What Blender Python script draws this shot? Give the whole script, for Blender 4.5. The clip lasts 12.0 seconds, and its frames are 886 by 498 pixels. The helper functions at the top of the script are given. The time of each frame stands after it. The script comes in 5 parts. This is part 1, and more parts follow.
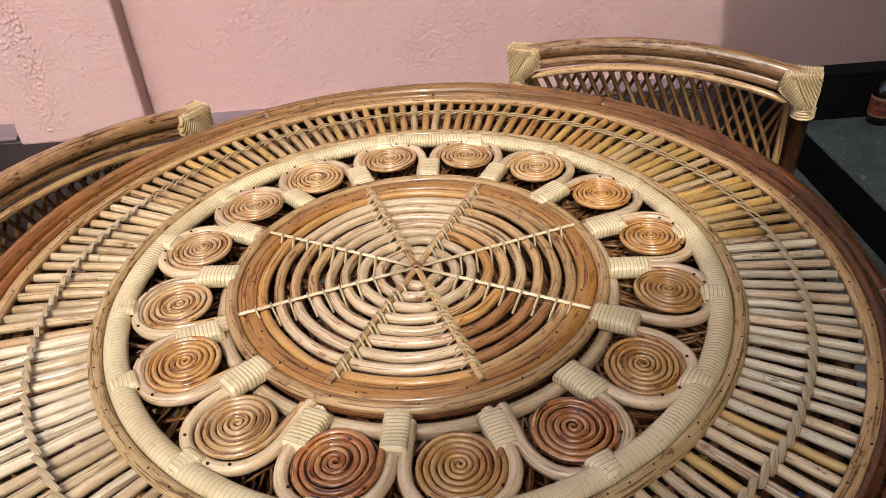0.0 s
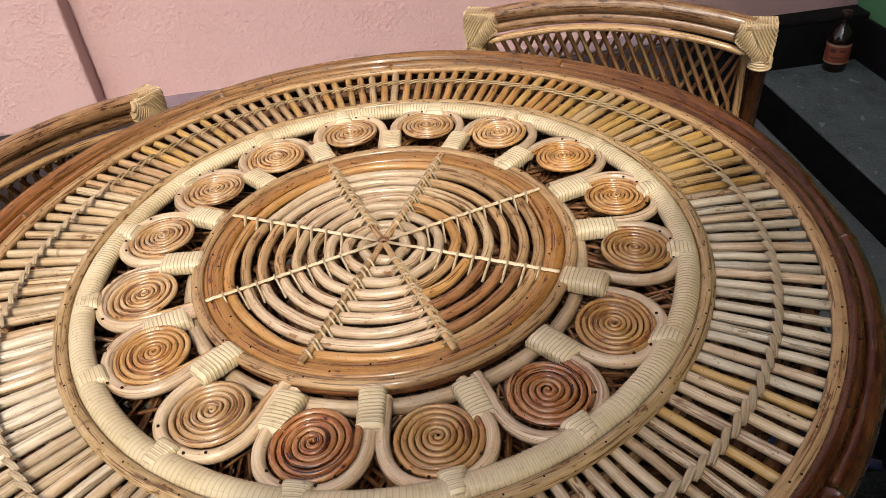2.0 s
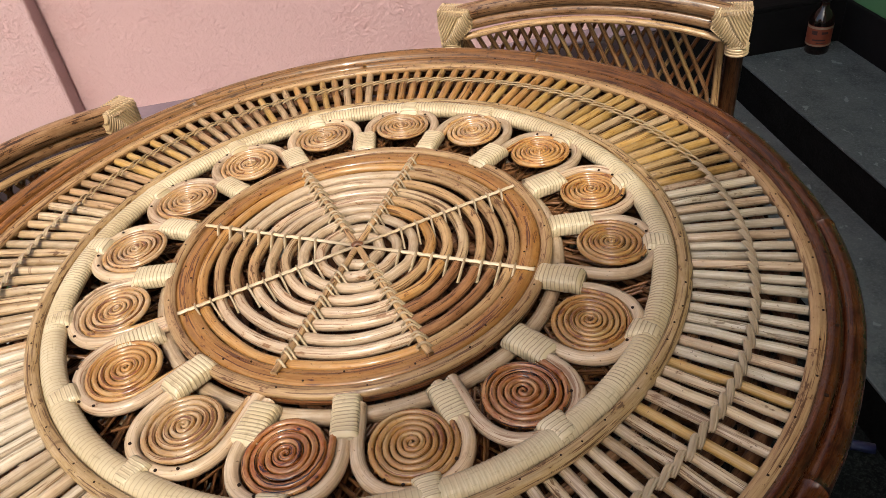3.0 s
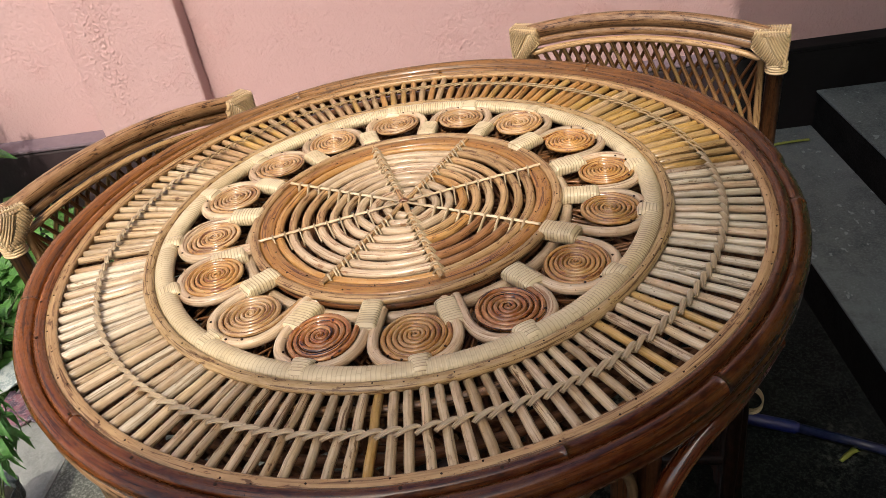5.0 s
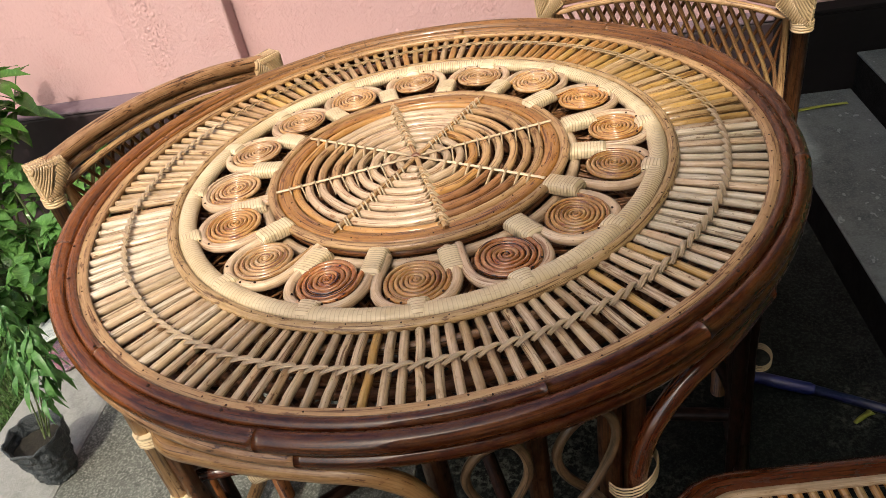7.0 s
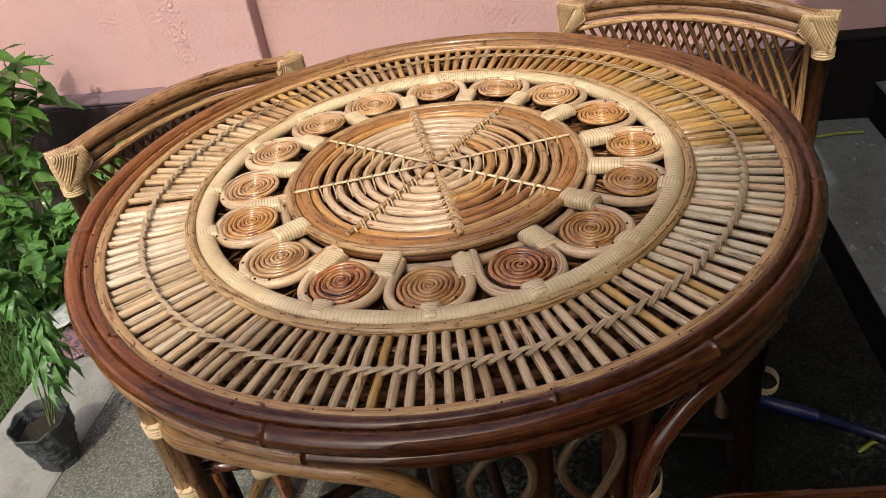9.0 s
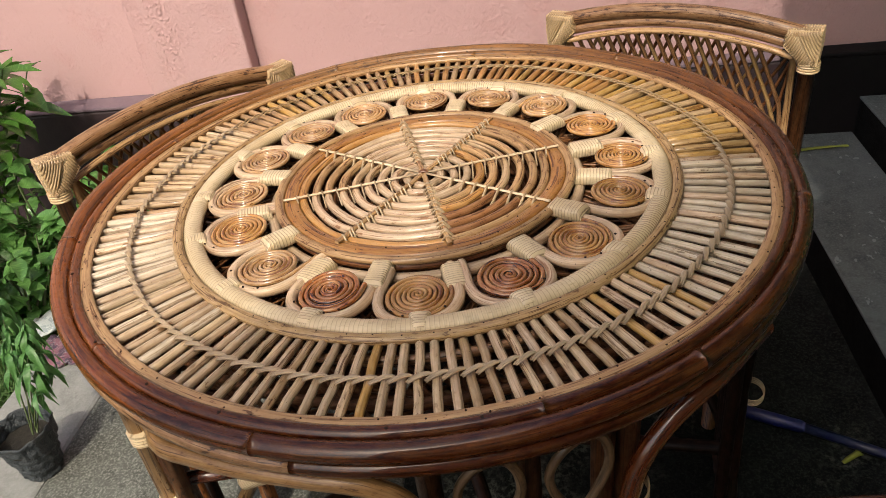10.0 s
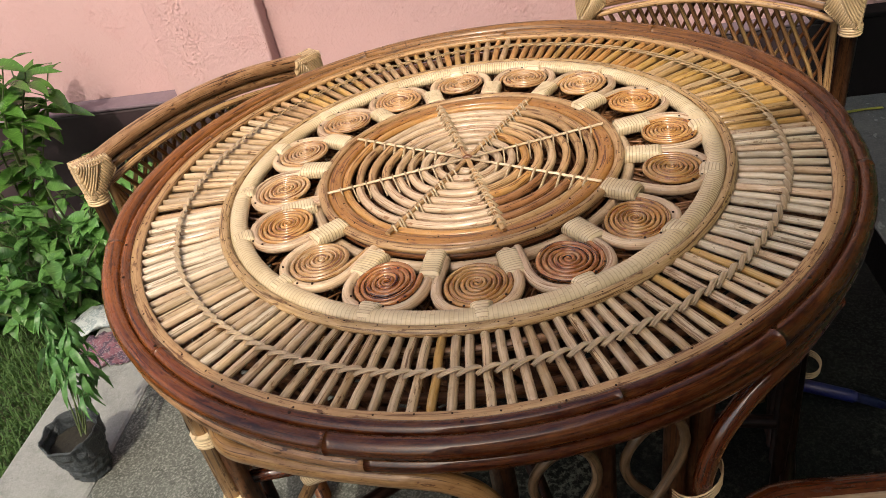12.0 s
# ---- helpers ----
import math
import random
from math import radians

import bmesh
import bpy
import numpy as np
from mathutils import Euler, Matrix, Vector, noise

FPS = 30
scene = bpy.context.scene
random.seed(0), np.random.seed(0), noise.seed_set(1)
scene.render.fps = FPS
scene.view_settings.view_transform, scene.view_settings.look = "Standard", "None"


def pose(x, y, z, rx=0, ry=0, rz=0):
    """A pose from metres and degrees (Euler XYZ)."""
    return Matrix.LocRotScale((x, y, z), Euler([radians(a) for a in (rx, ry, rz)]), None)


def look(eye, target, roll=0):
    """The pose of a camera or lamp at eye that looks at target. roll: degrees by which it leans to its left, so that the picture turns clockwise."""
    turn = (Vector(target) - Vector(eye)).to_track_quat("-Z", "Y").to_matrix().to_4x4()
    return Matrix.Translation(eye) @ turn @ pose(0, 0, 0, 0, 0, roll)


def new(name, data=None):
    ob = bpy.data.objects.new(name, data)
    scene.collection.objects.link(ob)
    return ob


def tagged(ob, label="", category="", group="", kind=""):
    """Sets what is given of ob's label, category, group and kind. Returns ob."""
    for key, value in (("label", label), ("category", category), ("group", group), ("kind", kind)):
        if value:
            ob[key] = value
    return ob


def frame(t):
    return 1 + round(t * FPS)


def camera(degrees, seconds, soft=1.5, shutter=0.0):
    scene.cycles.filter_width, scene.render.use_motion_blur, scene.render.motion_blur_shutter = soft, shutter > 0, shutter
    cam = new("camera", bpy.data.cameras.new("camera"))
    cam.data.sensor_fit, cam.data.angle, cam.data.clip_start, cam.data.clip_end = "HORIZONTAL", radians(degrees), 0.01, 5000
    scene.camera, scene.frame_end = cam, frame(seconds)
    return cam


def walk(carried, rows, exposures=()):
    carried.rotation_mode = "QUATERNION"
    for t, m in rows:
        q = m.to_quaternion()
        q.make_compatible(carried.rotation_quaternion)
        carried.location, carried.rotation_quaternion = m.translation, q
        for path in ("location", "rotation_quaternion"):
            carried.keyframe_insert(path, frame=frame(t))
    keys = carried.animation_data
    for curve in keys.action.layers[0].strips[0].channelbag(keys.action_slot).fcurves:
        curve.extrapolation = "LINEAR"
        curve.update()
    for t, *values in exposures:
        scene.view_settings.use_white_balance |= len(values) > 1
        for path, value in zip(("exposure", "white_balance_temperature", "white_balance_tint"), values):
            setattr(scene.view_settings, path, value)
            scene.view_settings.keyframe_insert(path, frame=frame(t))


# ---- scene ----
cam = camera(61.3, 12.0, soft=0.6)
PATH = [
    (0, (0.017, -0.805, 1.355), (0.057, 0.825, 0.197), -3.8),
    (0.5, (0.015, -0.799, 1.353), (0.086, 0.799, 0.153), -3.6),
    (1, (0.015, -0.8, 1.348), (0.111, 0.786, 0.133), -4.0),
    (1.5, (0.024, -0.8, 1.353), (0.138, 0.786, 0.141), -5.4),
    (2, (0.024, -0.799, 1.352), (0.13, 0.777, 0.125), -5.9),
    (2.5, (0.043, -0.802, 1.356), (0.143, 0.796, 0.157), -7.4),
    (3, (0.056, -0.791, 1.346), (0.165, 0.78, 0.113), -8.2),
    (3.2, (0.046, -0.79, 1.337), (0.193, 0.763, 0.086), -7.7),
    (3.5, (0.022, -0.826, 1.349), (0.073, 0.688, 0.043), -6.1),
    (3.7, (0.053, -0.866, 1.351), (-0.016, 0.705, 0.115), -7.7),
    (5.3, (0.166, -1.068, 1.356), (-0.03, 0.587, 0.25), -9.5),
    (5.5, (0.168, -1.08, 1.348), (-0.034, 0.566, 0.23), -8.8),
    (6, (0.185, -1.088, 1.356), (-0.03, 0.54, 0.213), -9.3),
    (6.5, (0.211, -1.08, 1.356), (0.003, 0.524, 0.179), -11.1),
    (7, (0.224, -1.089, 1.347), (-0.087, 0.513, 0.192), -11.8),
    (7.2, (0.22, -1.087, 1.349), (-0.074, 0.515, 0.189), -11.0),
    (8.8, (0.216, -1.101, 1.352), (-0.145, 0.502, 0.212), -10.6),
    (9, (0.215, -1.099, 1.351), (-0.113, 0.516, 0.218), -9.2),
    (9.5, (0.209, -1.104, 1.35), (-0.105, 0.526, 0.234), -8.3),
    (10, (0.213, -1.101, 1.351), (-0.081, 0.533, 0.236), -8.1),
    (10.5, (0.215, -1.102, 1.355), (-0.076, 0.545, 0.258), -8.5),
    (11, (0.234, -1.094, 1.368), (0.018, 0.603, 0.333), -8.0),
    (11.5, (0.218, -1.088, 1.364), (-0.095, 0.586, 0.315), -9.0),
    (12, (0.154, -1.087, 1.358), (-0.178, 0.514, 0.206), -11.6),
]
walk(cam, [(t, look(eye, target, roll)) for t, eye, target, roll in PATH], [(0, 0.70, 6280, 5), (3.5, 0.73, 6350, 6), (5.5, 0.76, 6620, 8), (6, 0.66, 6750, 9), (7, 0.90, 6700, 8), (9, 0.70, 6750, 9), (12, 0.78, 6750, 9)])

# ---------------------------------------------------------------- light
SUN = Vector((0.067, 0.636, -0.769)).normalized()
world = bpy.data.worlds.new("sky")
scene.world = world
world.use_nodes = True
wn = world.node_tree.nodes
sky = wn.new("ShaderNodeTexSky")
sky.sky_type = "NISHITA"
sky.sun_disc = False
sky.sun_elevation = math.asin(-SUN.z)
sky.dust_density = 4.8
sky.ozone_density = 0.3
sky.sun_rotation = math.atan2(-SUN.x, -SUN.y)
wn["Background"].inputs["Strength"].default_value = 0.146
world.node_tree.links.new(sky.outputs["Color"], wn["Background"].inputs["Color"])
sun = new("sun", bpy.data.lights.new("sun", "SUN"))
sun.data.energy = 1.52
sun.data.angle = radians(0.7)
sun.data.color = (1.0, 0.94, 0.84)
sun.matrix_world = look((-2, -6, 9), Vector((-2, -6, 9)) + SUN)


# ---------------------------------------------------------------- geometry tools
class Geo:
    """Collects vertices, faces and UVs in metres for one mesh."""

    def __init__(self):
        self.v, self.f, self.uv = [], [], []

    def grid(self, rows, closed_u=False, closed_v=False, u=None, w=None, caps=False):
        n, k, base = len(rows), len(rows[0]), len(self.v)
        for r in rows:
            self.v.extend(tuple(p) for p in r)
        for i in range(n if closed_u else n - 1):
            for j in range(k if closed_v else k - 1):
                a, b = i, (i + 1) % n
                c, d = j, (j + 1) % k
                self.f.append((base + a * k + c, base + b * k + c, base + b * k + d, base + a * k + d))
                u0, u1 = u[i], u[i + 1]
                w0, w1 = w[j], w[j + 1]
                self.uv.append(((u0, w0), (u1, w0), (u1, w1), (u0, w1)))
        if caps:
            for i, flip in ((0, False), (n - 1, True)):
                idx = [base + i * k + j for j in range(k)]
                self.f.append(tuple(idx[::-1] if not flip else idx))
                self.uv.append(tuple((u[0] + 0.3 * rows[i][j][0], rows[i][j][1]) for j in (range(k - 1, -1, -1) if not flip else range(k))))

    def tube(self, path, radius, sides=8, closed=False, squash=1.0, phase=0.0, start=0.0, caps=True):
        """A tube along path; radius is a number or one for each point; squash flattens it along its upright axis."""
        p = [Vector(q) for q in path]
        n = len(p)
        rad = [radius] * n if isinstance(radius, (int, float)) else list(radius)
        tang = []
        for i in range(n):
            a = p[i - 1] if i or closed else p[0]
            b = p[(i + 1) % n] if i < n - 1 or closed else p[-1]
            t = b - a
            tang.append(t.normalized() if t.length > 1e-9 else Vector((1, 0, 0)))
        up = Vector((0, 0, 1)) if abs(tang[0].z) < 0.9 else Vector((1, 0, 0))
        rows, u, length = [], [start], start
        for i in range(n):
            side = tang[i].cross(up)
            if side.length < 1e-6:
                side = Vector((1, 0, 0))
            side.normalize()
            top = side.cross(tang[i]).normalized()
            if not closed:
                up = top
            row = []
            for j in range(sides):
                a = 2 * math.pi * j / sides + phase
                row.append(p[i] + rad[i] * (math.cos(a) * side + squash * math.sin(a) * top))
            rows.append(row)
            if i < n - 1 or closed:
                length += (p[(i + 1) % n] - p[i]).length
                u.append(length)
        m = sum(rad) / n
        w = [2 * math.pi * m * j / sides for j in range(sides + 1)]
        self.grid(rows, closed, True, u, w, caps=caps and not closed)
        return self

    def box(self, lo, hi, m=None):
        base = len(self.v)
        cs = [Vector((x, y, z)) for z in (lo[2], hi[2]) for y in (lo[1], hi[1]) for x in (lo[0], hi[0])]
        for c in cs:
            self.v.append(tuple(m @ c if m else c))
        for q in ((0, 2, 3, 1), (4, 5, 7, 6), (0, 1, 5, 4), (1, 3, 7, 5), (3, 2, 6, 7), (2, 0, 4, 6)):
            self.f.append(tuple(base + i for i in q))
            d = [cs[i] for i in q]
            ax = [k for k in range(3) if max(e[k] for e in d) - min(e[k] for e in d) > 1e-9][:2]
            self.uv.append(tuple((e[ax[0]], e[ax[-1]]) for e in d))
        return self

    def poly(self, pts, uv=None):
        base = len(self.v)
        self.v.extend(tuple(p) for p in pts)
        self.f.append(tuple(range(base, base + len(pts))))
        self.uv.append(tuple(uv or [(p[0], p[1]) for p in pts]))
        return self

    def mesh(self, name, material, smooth=True):
        me = bpy.data.meshes.new(name)
        me.from_pydata(self.v, [], self.f)
        layer = me.uv_layers.new(name="UVMap")
        layer.data.foreach_set("uv", [c for face in self.uv for q in face for c in q])
        if smooth:
            me.polygons.foreach_set("use_smooth", [len(f) == 4 for f in self.f])
        me.materials.append(material)
        me.update()
        return me


def part(name, geo, material, parent=None, label="", smooth=True, at=None):
    data = geo.mesh(name, material, smooth) if isinstance(geo, Geo) else geo
    ob = new(name, data)
    if parent:
        ob.parent = parent
    if at is not None:
        ob.matrix_basis = at
    if label:
        tagged(ob, label)
    return ob


def bevel(ob, width=0.006, segments=2):
    m = ob.modifiers.new("bevel", "BEVEL")
    m.width, m.segments, m.limit_method, m.angle_limit = width, segments, "ANGLE", radians(40)
    return ob


def thing(name, label, category, group="", at=None, kind=""):
    ob = new(name)
    ob.empty_display_size = 0.05
    if at is not None:
        ob.matrix_basis = at
    return tagged(ob, label, category, group, kind)


def polar(r, deg, z=0.0):
    a = radians(deg)
    return Vector((r * math.cos(a), r * math.sin(a), z))


def circle(r, z, n=128, wob=0.0, seed=0, a0=0.0, a1=360.0):
    full = a1 - a0 >= 359.9
    out = []
    for i in range(n if full else n + 1):
        a = a0 + (a1 - a0) * i / n
        rr = r + wob * noise.noise(Vector((math.cos(radians(a)) * 2.2, math.sin(radians(a)) * 2.2, seed * 7.3)))
        zz = z + 0.6 * wob * noise.noise(Vector((math.cos(radians(a)) * 2.2, math.sin(radians(a)) * 2.2, seed * 7.3 + 40)))
        out.append(polar(rr, a, zz))
    return out


def spline(pts, step=8):
    """A smooth line through the points (Catmull-Rom)."""
    p = [Vector(q) for q in pts]
    p = [2 * p[0] - p[1]] + p + [2 * p[-1] - p[-2]]
    out = []
    for i in range(1, len(p) - 2):
        a, b, c, d = p[i - 1:i + 3]
        for k in range(step):
            t = k / step
            out.append(0.5 * (2 * b + (c - a) * t + (2 * a - 5 * b + 4 * c - d) * t * t + (3 * b - a - 3 * c + d) * t ** 3))
    out.append(p[-2])
    return out


# ---------------------------------------------------------------- materials
def material(name):
    m = bpy.data.materials.new(name)
    m.use_nodes = True
    nt = m.node_tree
    return m, nt, nt.nodes["Principled BSDF"]


def add(nt, kind, **values):
    n = nt.nodes.new(kind)
    for key, value in values.items():
        n.inputs[key.replace("_", " ")].default_value = value
    return n


def mix(nt, factor, a, b, blend="MIX"):
    n = nt.nodes.new("ShaderNodeMix")
    n.data_type, n.blend_type = "RGBA", blend
    for socket, value in ((n.inputs[0], factor), (n.inputs[6], a), (n.inputs[7], b)):
        if isinstance(value, bpy.types.NodeSocket):
            nt.links.new(value, socket)
        elif isinstance(value, (int, float)):
            socket.default_value = value
        else:
            socket.default_value = (*value, 1)
    return n.outputs[2]


def ramp(nt, source, *stops):
    n = nt.nodes.new("ShaderNodeValToRGB")
    nt.links.new(source, n.inputs[0])
    e = n.color_ramp.elements
    while len(e) < len(stops):
        e.new(0.5)
    for el, (pos, val) in zip(e, stops):
        el.position = pos
        el.color = (val, val, val, 1) if isinstance(val, (int, float)) else (*val, 1)
    return n.outputs[0]


def texture(nt, scale, detail=4, space="Object", stretch=(1, 1, 1), rough=0.6):
    co = nt.nodes.new("ShaderNodeTexCoord")
    mp = nt.nodes.new("ShaderNodeMapping")
    mp.inputs["Scale"].default_value = stretch
    nt.links.new(co.outputs[space], mp.inputs[0])
    info = nt.nodes.new("ShaderNodeObjectInfo")
    geo = nt.nodes.new("ShaderNodeNewGeometry")
    mul = nt.nodes.new("ShaderNodeMath")
    mul.operation = "ADD"
    nt.links.new(info.outputs["Random"], mul.inputs[0])
    nt.links.new(geo.outputs["Random Per Island"], mul.inputs[1])
    mul2 = nt.nodes.new("ShaderNodeMath")
    mul2.operation = "MULTIPLY"
    mul2.inputs[1].default_value = 37.0
    nt.links.new(mul.outputs[0], mul2.inputs[0])
    n = nt.nodes.new("ShaderNodeTexNoise")
    n.noise_dimensions = "4D"
    n.inputs["Scale"].default_value, n.inputs["Detail"].default_value, n.inputs["Roughness"].default_value = scale, detail, rough
    nt.links.new(mp.outputs[0], n.inputs["Vector"])
    nt.links.new(mul2.outputs[0], n.inputs["W"])
    return n.outputs["Fac"]


def bump(nt, bsdf, height, strength, distance):
    b = nt.nodes.new("ShaderNodeBump")
    b.inputs["Strength"].default_value, b.inputs["Distance"].default_value = strength, distance
    nt.links.new(height, b.inputs["Height"])
    old = bsdf.inputs["Normal"]
    if old.is_linked:
        nt.links.new(old.links[0].from_socket, b.inputs["Normal"])
    nt.links.new(b.outputs[0], old)


def cane_surface(nt, b, base, dark, pale, rough, coat, stain, spec, worn=None):
    """Smooth varnished skin: a soft tone along the cane, dark cracks and sharp-edged stains, specks, fine grain."""
    grain = texture(nt, 1.0, 4, "UV", (10, 420, 1))
    blot = texture(nt, 1.0, 3, "UV", (38, 110, 1), 0.7)
    crack = texture(nt, 1.0, 3, "UV", (11, 330, 1))
    speck = texture(nt, 1.0, 2, "UV", (240, 330, 1))
    ring = texture(nt, 1.0, 1, "UV", (34, 1.5, 1))
    c = mix(nt, ramp(nt, blot, (0.36, 0.0), (0.60, 1.0)), pale, base)
    c = mix(nt, ramp(nt, grain, (0.40, 0.55), (0.54, 0.0)), c, mix(nt, 0.45, dark, base))
    marks = [ramp(nt, blot, (0.60, 0.0), (0.645, stain)), ramp(nt, crack, (0.56, 0.0), (0.60, stain))]
    for mark in marks:
        if worn is not None:
            part_of = nt.nodes.new("ShaderNodeMath")
            part_of.operation = "MULTIPLY"
            nt.links.new(mark, part_of.inputs[0])
            nt.links.new(worn, part_of.inputs[1])
            mark = part_of.outputs[0]
        c = mix(nt, mark, c, dark)
    c = mix(nt, ramp(nt, speck, (0.67, 0.0), (0.70, 0.9 * stain)), c, mix(nt, 0.6, (0.012, 0.006, 0.003), dark))
    c = mix(nt, ramp(nt, ring, (0.715, 0.0), (0.725, 0.7), (0.735, 0.0)), c, dark)
    nt.links.new(c, b.inputs["Base Color"])
    nt.links.new(ramp(nt, blot, (0.3, rough * 0.8), (0.7, rough * 1.4)), b.inputs["Roughness"])
    b.inputs["Coat Weight"].default_value = coat
    b.inputs["Specular IOR Level"].default_value = spec
    b.inputs["Coat Roughness"].default_value = 0.15 if spec > 0.3 else 0.05
    bump(nt, b, crack, 0.25, 0.001)
    bump(nt, b, grain, 0.25, 0.0008)
    bump(nt, b, blot, 0.20, 0.002)


def cane(name, base, dark, pale, rough=0.36, coat=0.4, stain=0.5, spec=0.35, mixed=False):
    """Varnished rattan, a little paler or darker from cane to cane."""
    m, nt, b = material(name)
    base, pale = [(0.86 * r, 0.795 * g, 0.86 * c) for r, g, c in (base, pale)]
    dark = (0.95 * dark[0], 0.95 * dark[1], 0.75 * dark[2])
    info = nt.nodes.new("ShaderNodeObjectInfo")
    tone = ramp(nt, info.outputs["Random"], (0.0, 0.0), (1.0, 1.0))
    worn = None
    if mixed:
        # most canes are clean, some badly cracked and stained
        lot = nt.nodes.new("ShaderNodeMath")
        lot.operation = "MULTIPLY"
        lot.inputs[1].default_value = 7.31
        fract = nt.nodes.new("ShaderNodeMath")
        fract.operation = "FRACT"
        nt.links.new(info.outputs["Random"], lot.inputs[0])
        nt.links.new(lot.outputs[0], fract.inputs[0])
        worn = ramp(nt, fract.outputs[0], (0.30, 0.20), (0.58, 0.55), (0.80, 1.0))
    lo, hi = tuple(0.78 * x for x in base), tuple(min(0.8, 1.14 * x) for x in base)
    cane_surface(nt, b, mix(nt, tone, lo, hi), dark, mix(nt, tone, tuple(0.86 * x for x in pale), tuple(min(0.82, 1.08 * x) for x in pale)), rough, coat, stain, spec, worn)
    return m


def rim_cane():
    """The rim's tone: tan at the back, rust by the shrub, near-black mahogany at the front, one running into the next
    round the table.
    """
    m, nt, b = material("toned_rim_cane")
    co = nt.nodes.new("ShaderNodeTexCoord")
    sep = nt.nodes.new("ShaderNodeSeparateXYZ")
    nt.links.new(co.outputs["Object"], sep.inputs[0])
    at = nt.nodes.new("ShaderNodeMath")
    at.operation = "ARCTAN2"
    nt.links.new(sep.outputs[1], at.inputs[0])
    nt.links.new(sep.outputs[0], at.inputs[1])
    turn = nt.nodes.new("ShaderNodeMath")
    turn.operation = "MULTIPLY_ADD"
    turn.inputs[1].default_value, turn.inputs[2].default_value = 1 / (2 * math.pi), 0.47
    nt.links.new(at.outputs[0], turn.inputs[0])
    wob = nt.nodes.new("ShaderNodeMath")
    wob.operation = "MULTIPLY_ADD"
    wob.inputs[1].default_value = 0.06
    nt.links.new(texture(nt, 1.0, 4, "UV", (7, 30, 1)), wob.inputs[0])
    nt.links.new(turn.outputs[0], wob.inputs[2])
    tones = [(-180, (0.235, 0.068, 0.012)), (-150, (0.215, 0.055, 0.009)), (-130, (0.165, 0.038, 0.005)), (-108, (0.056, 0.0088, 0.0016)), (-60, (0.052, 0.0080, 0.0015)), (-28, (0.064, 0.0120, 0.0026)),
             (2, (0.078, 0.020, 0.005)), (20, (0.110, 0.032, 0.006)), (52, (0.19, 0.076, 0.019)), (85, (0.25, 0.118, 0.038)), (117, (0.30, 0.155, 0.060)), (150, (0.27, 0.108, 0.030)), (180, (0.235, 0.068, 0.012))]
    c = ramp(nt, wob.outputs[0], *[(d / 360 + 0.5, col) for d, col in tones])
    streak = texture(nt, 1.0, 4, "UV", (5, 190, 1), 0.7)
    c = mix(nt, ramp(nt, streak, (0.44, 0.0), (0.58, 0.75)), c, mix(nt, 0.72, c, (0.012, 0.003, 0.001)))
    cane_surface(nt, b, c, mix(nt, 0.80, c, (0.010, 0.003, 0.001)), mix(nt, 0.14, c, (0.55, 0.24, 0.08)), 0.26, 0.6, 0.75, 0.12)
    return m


WHITE = cane("sunlit_white_cane", (0.68, 0.575, 0.365), (0.17, 0.085, 0.032), (0.77, 0.69, 0.48), stain=0.7, mixed=True)
PALE = cane("pale_cane", (0.62, 0.465, 0.255), (0.15, 0.062, 0.02), (0.71, 0.575, 0.36), stain=0.8, mixed=True)
SILVER = cane("skylit_silver_cane", (0.66, 0.565, 0.345), (0.13, 0.070, 0.026), (0.75, 0.685, 0.47), stain=0.75, mixed=True)
ROSY = cane("cream_cane", (0.64, 0.475, 0.270), (0.20, 0.075, 0.026), (0.72, 0.59, 0.37), rough=0.30, coat=0.5, stain=0.75)
BEIGE = cane("beige_cane", (0.60, 0.462, 0.245), (0.13, 0.052, 0.016), (0.69, 0.56, 0.335), stain=0.85, mixed=True)
LATTICE = cane("dull_lattice_cane", (0.33, 0.168, 0.058), (0.07, 0.026, 0.009), (0.40, 0.25, 0.115), rough=0.5, coat=0.15, stain=0.9)
DARKLATTICE = cane("dark_lattice_cane", (0.24, 0.090, 0.025), (0.05, 0.016, 0.006), (0.30, 0.15, 0.055), rough=0.5, coat=0.15, stain=0.9)
POST = cane("dark_brown_post_cane", (0.110, 0.042, 0.013), (0.025, 0.008, 0.004), (0.19, 0.085, 0.030), rough=0.4, coat=0.3, stain=0.95)
RINGTAN = cane("olive_tan_cane", (0.43, 0.290, 0.105), (0.10, 0.040, 0.012), (0.58, 0.42, 0.20), stain=0.9)
ARCH = cane("golden_brown_cane", (0.37, 0.205, 0.064), (0.085, 0.030, 0.009), (0.45, 0.285, 0.11), stain=0.9)
STRAWY = cane("straw_cane", (0.53, 0.375, 0.175), (0.11, 0.044, 0.013), (0.62, 0.475, 0.26), stain=0.85, mixed=True)
COILGOLD = cane("coil_cane", (0.56, 0.270, 0.055), (0.15, 0.036, 0.008), (0.63, 0.41, 0.15), rough=0.24, coat=0.9, stain=0.9)
COILPALE = cane("pale_coil_cane", (0.58, 0.325, 0.088), (0.14, 0.042, 0.012), (0.67, 0.50, 0.27), rough=0.24, coat=0.9, stain=0.9)
COILDARK = cane("dark_stained_coil_cane", (0.37, 0.105, 0.015), (0.045, 0.009, 0.002), (0.56, 0.30, 0.105), rough=0.20, coat=0.9, stain=1.0)
GOLD = cane("golden_cane", (0.53, 0.325, 0.075), (0.11, 0.036, 0.01), (0.58, 0.40, 0.15), stain=0.85, mixed=True)
HONEY = cane("honey_cane", (0.50, 0.255, 0.062), (0.085, 0.025, 0.007), (0.56, 0.34, 0.12), stain=0.8, mixed=True)
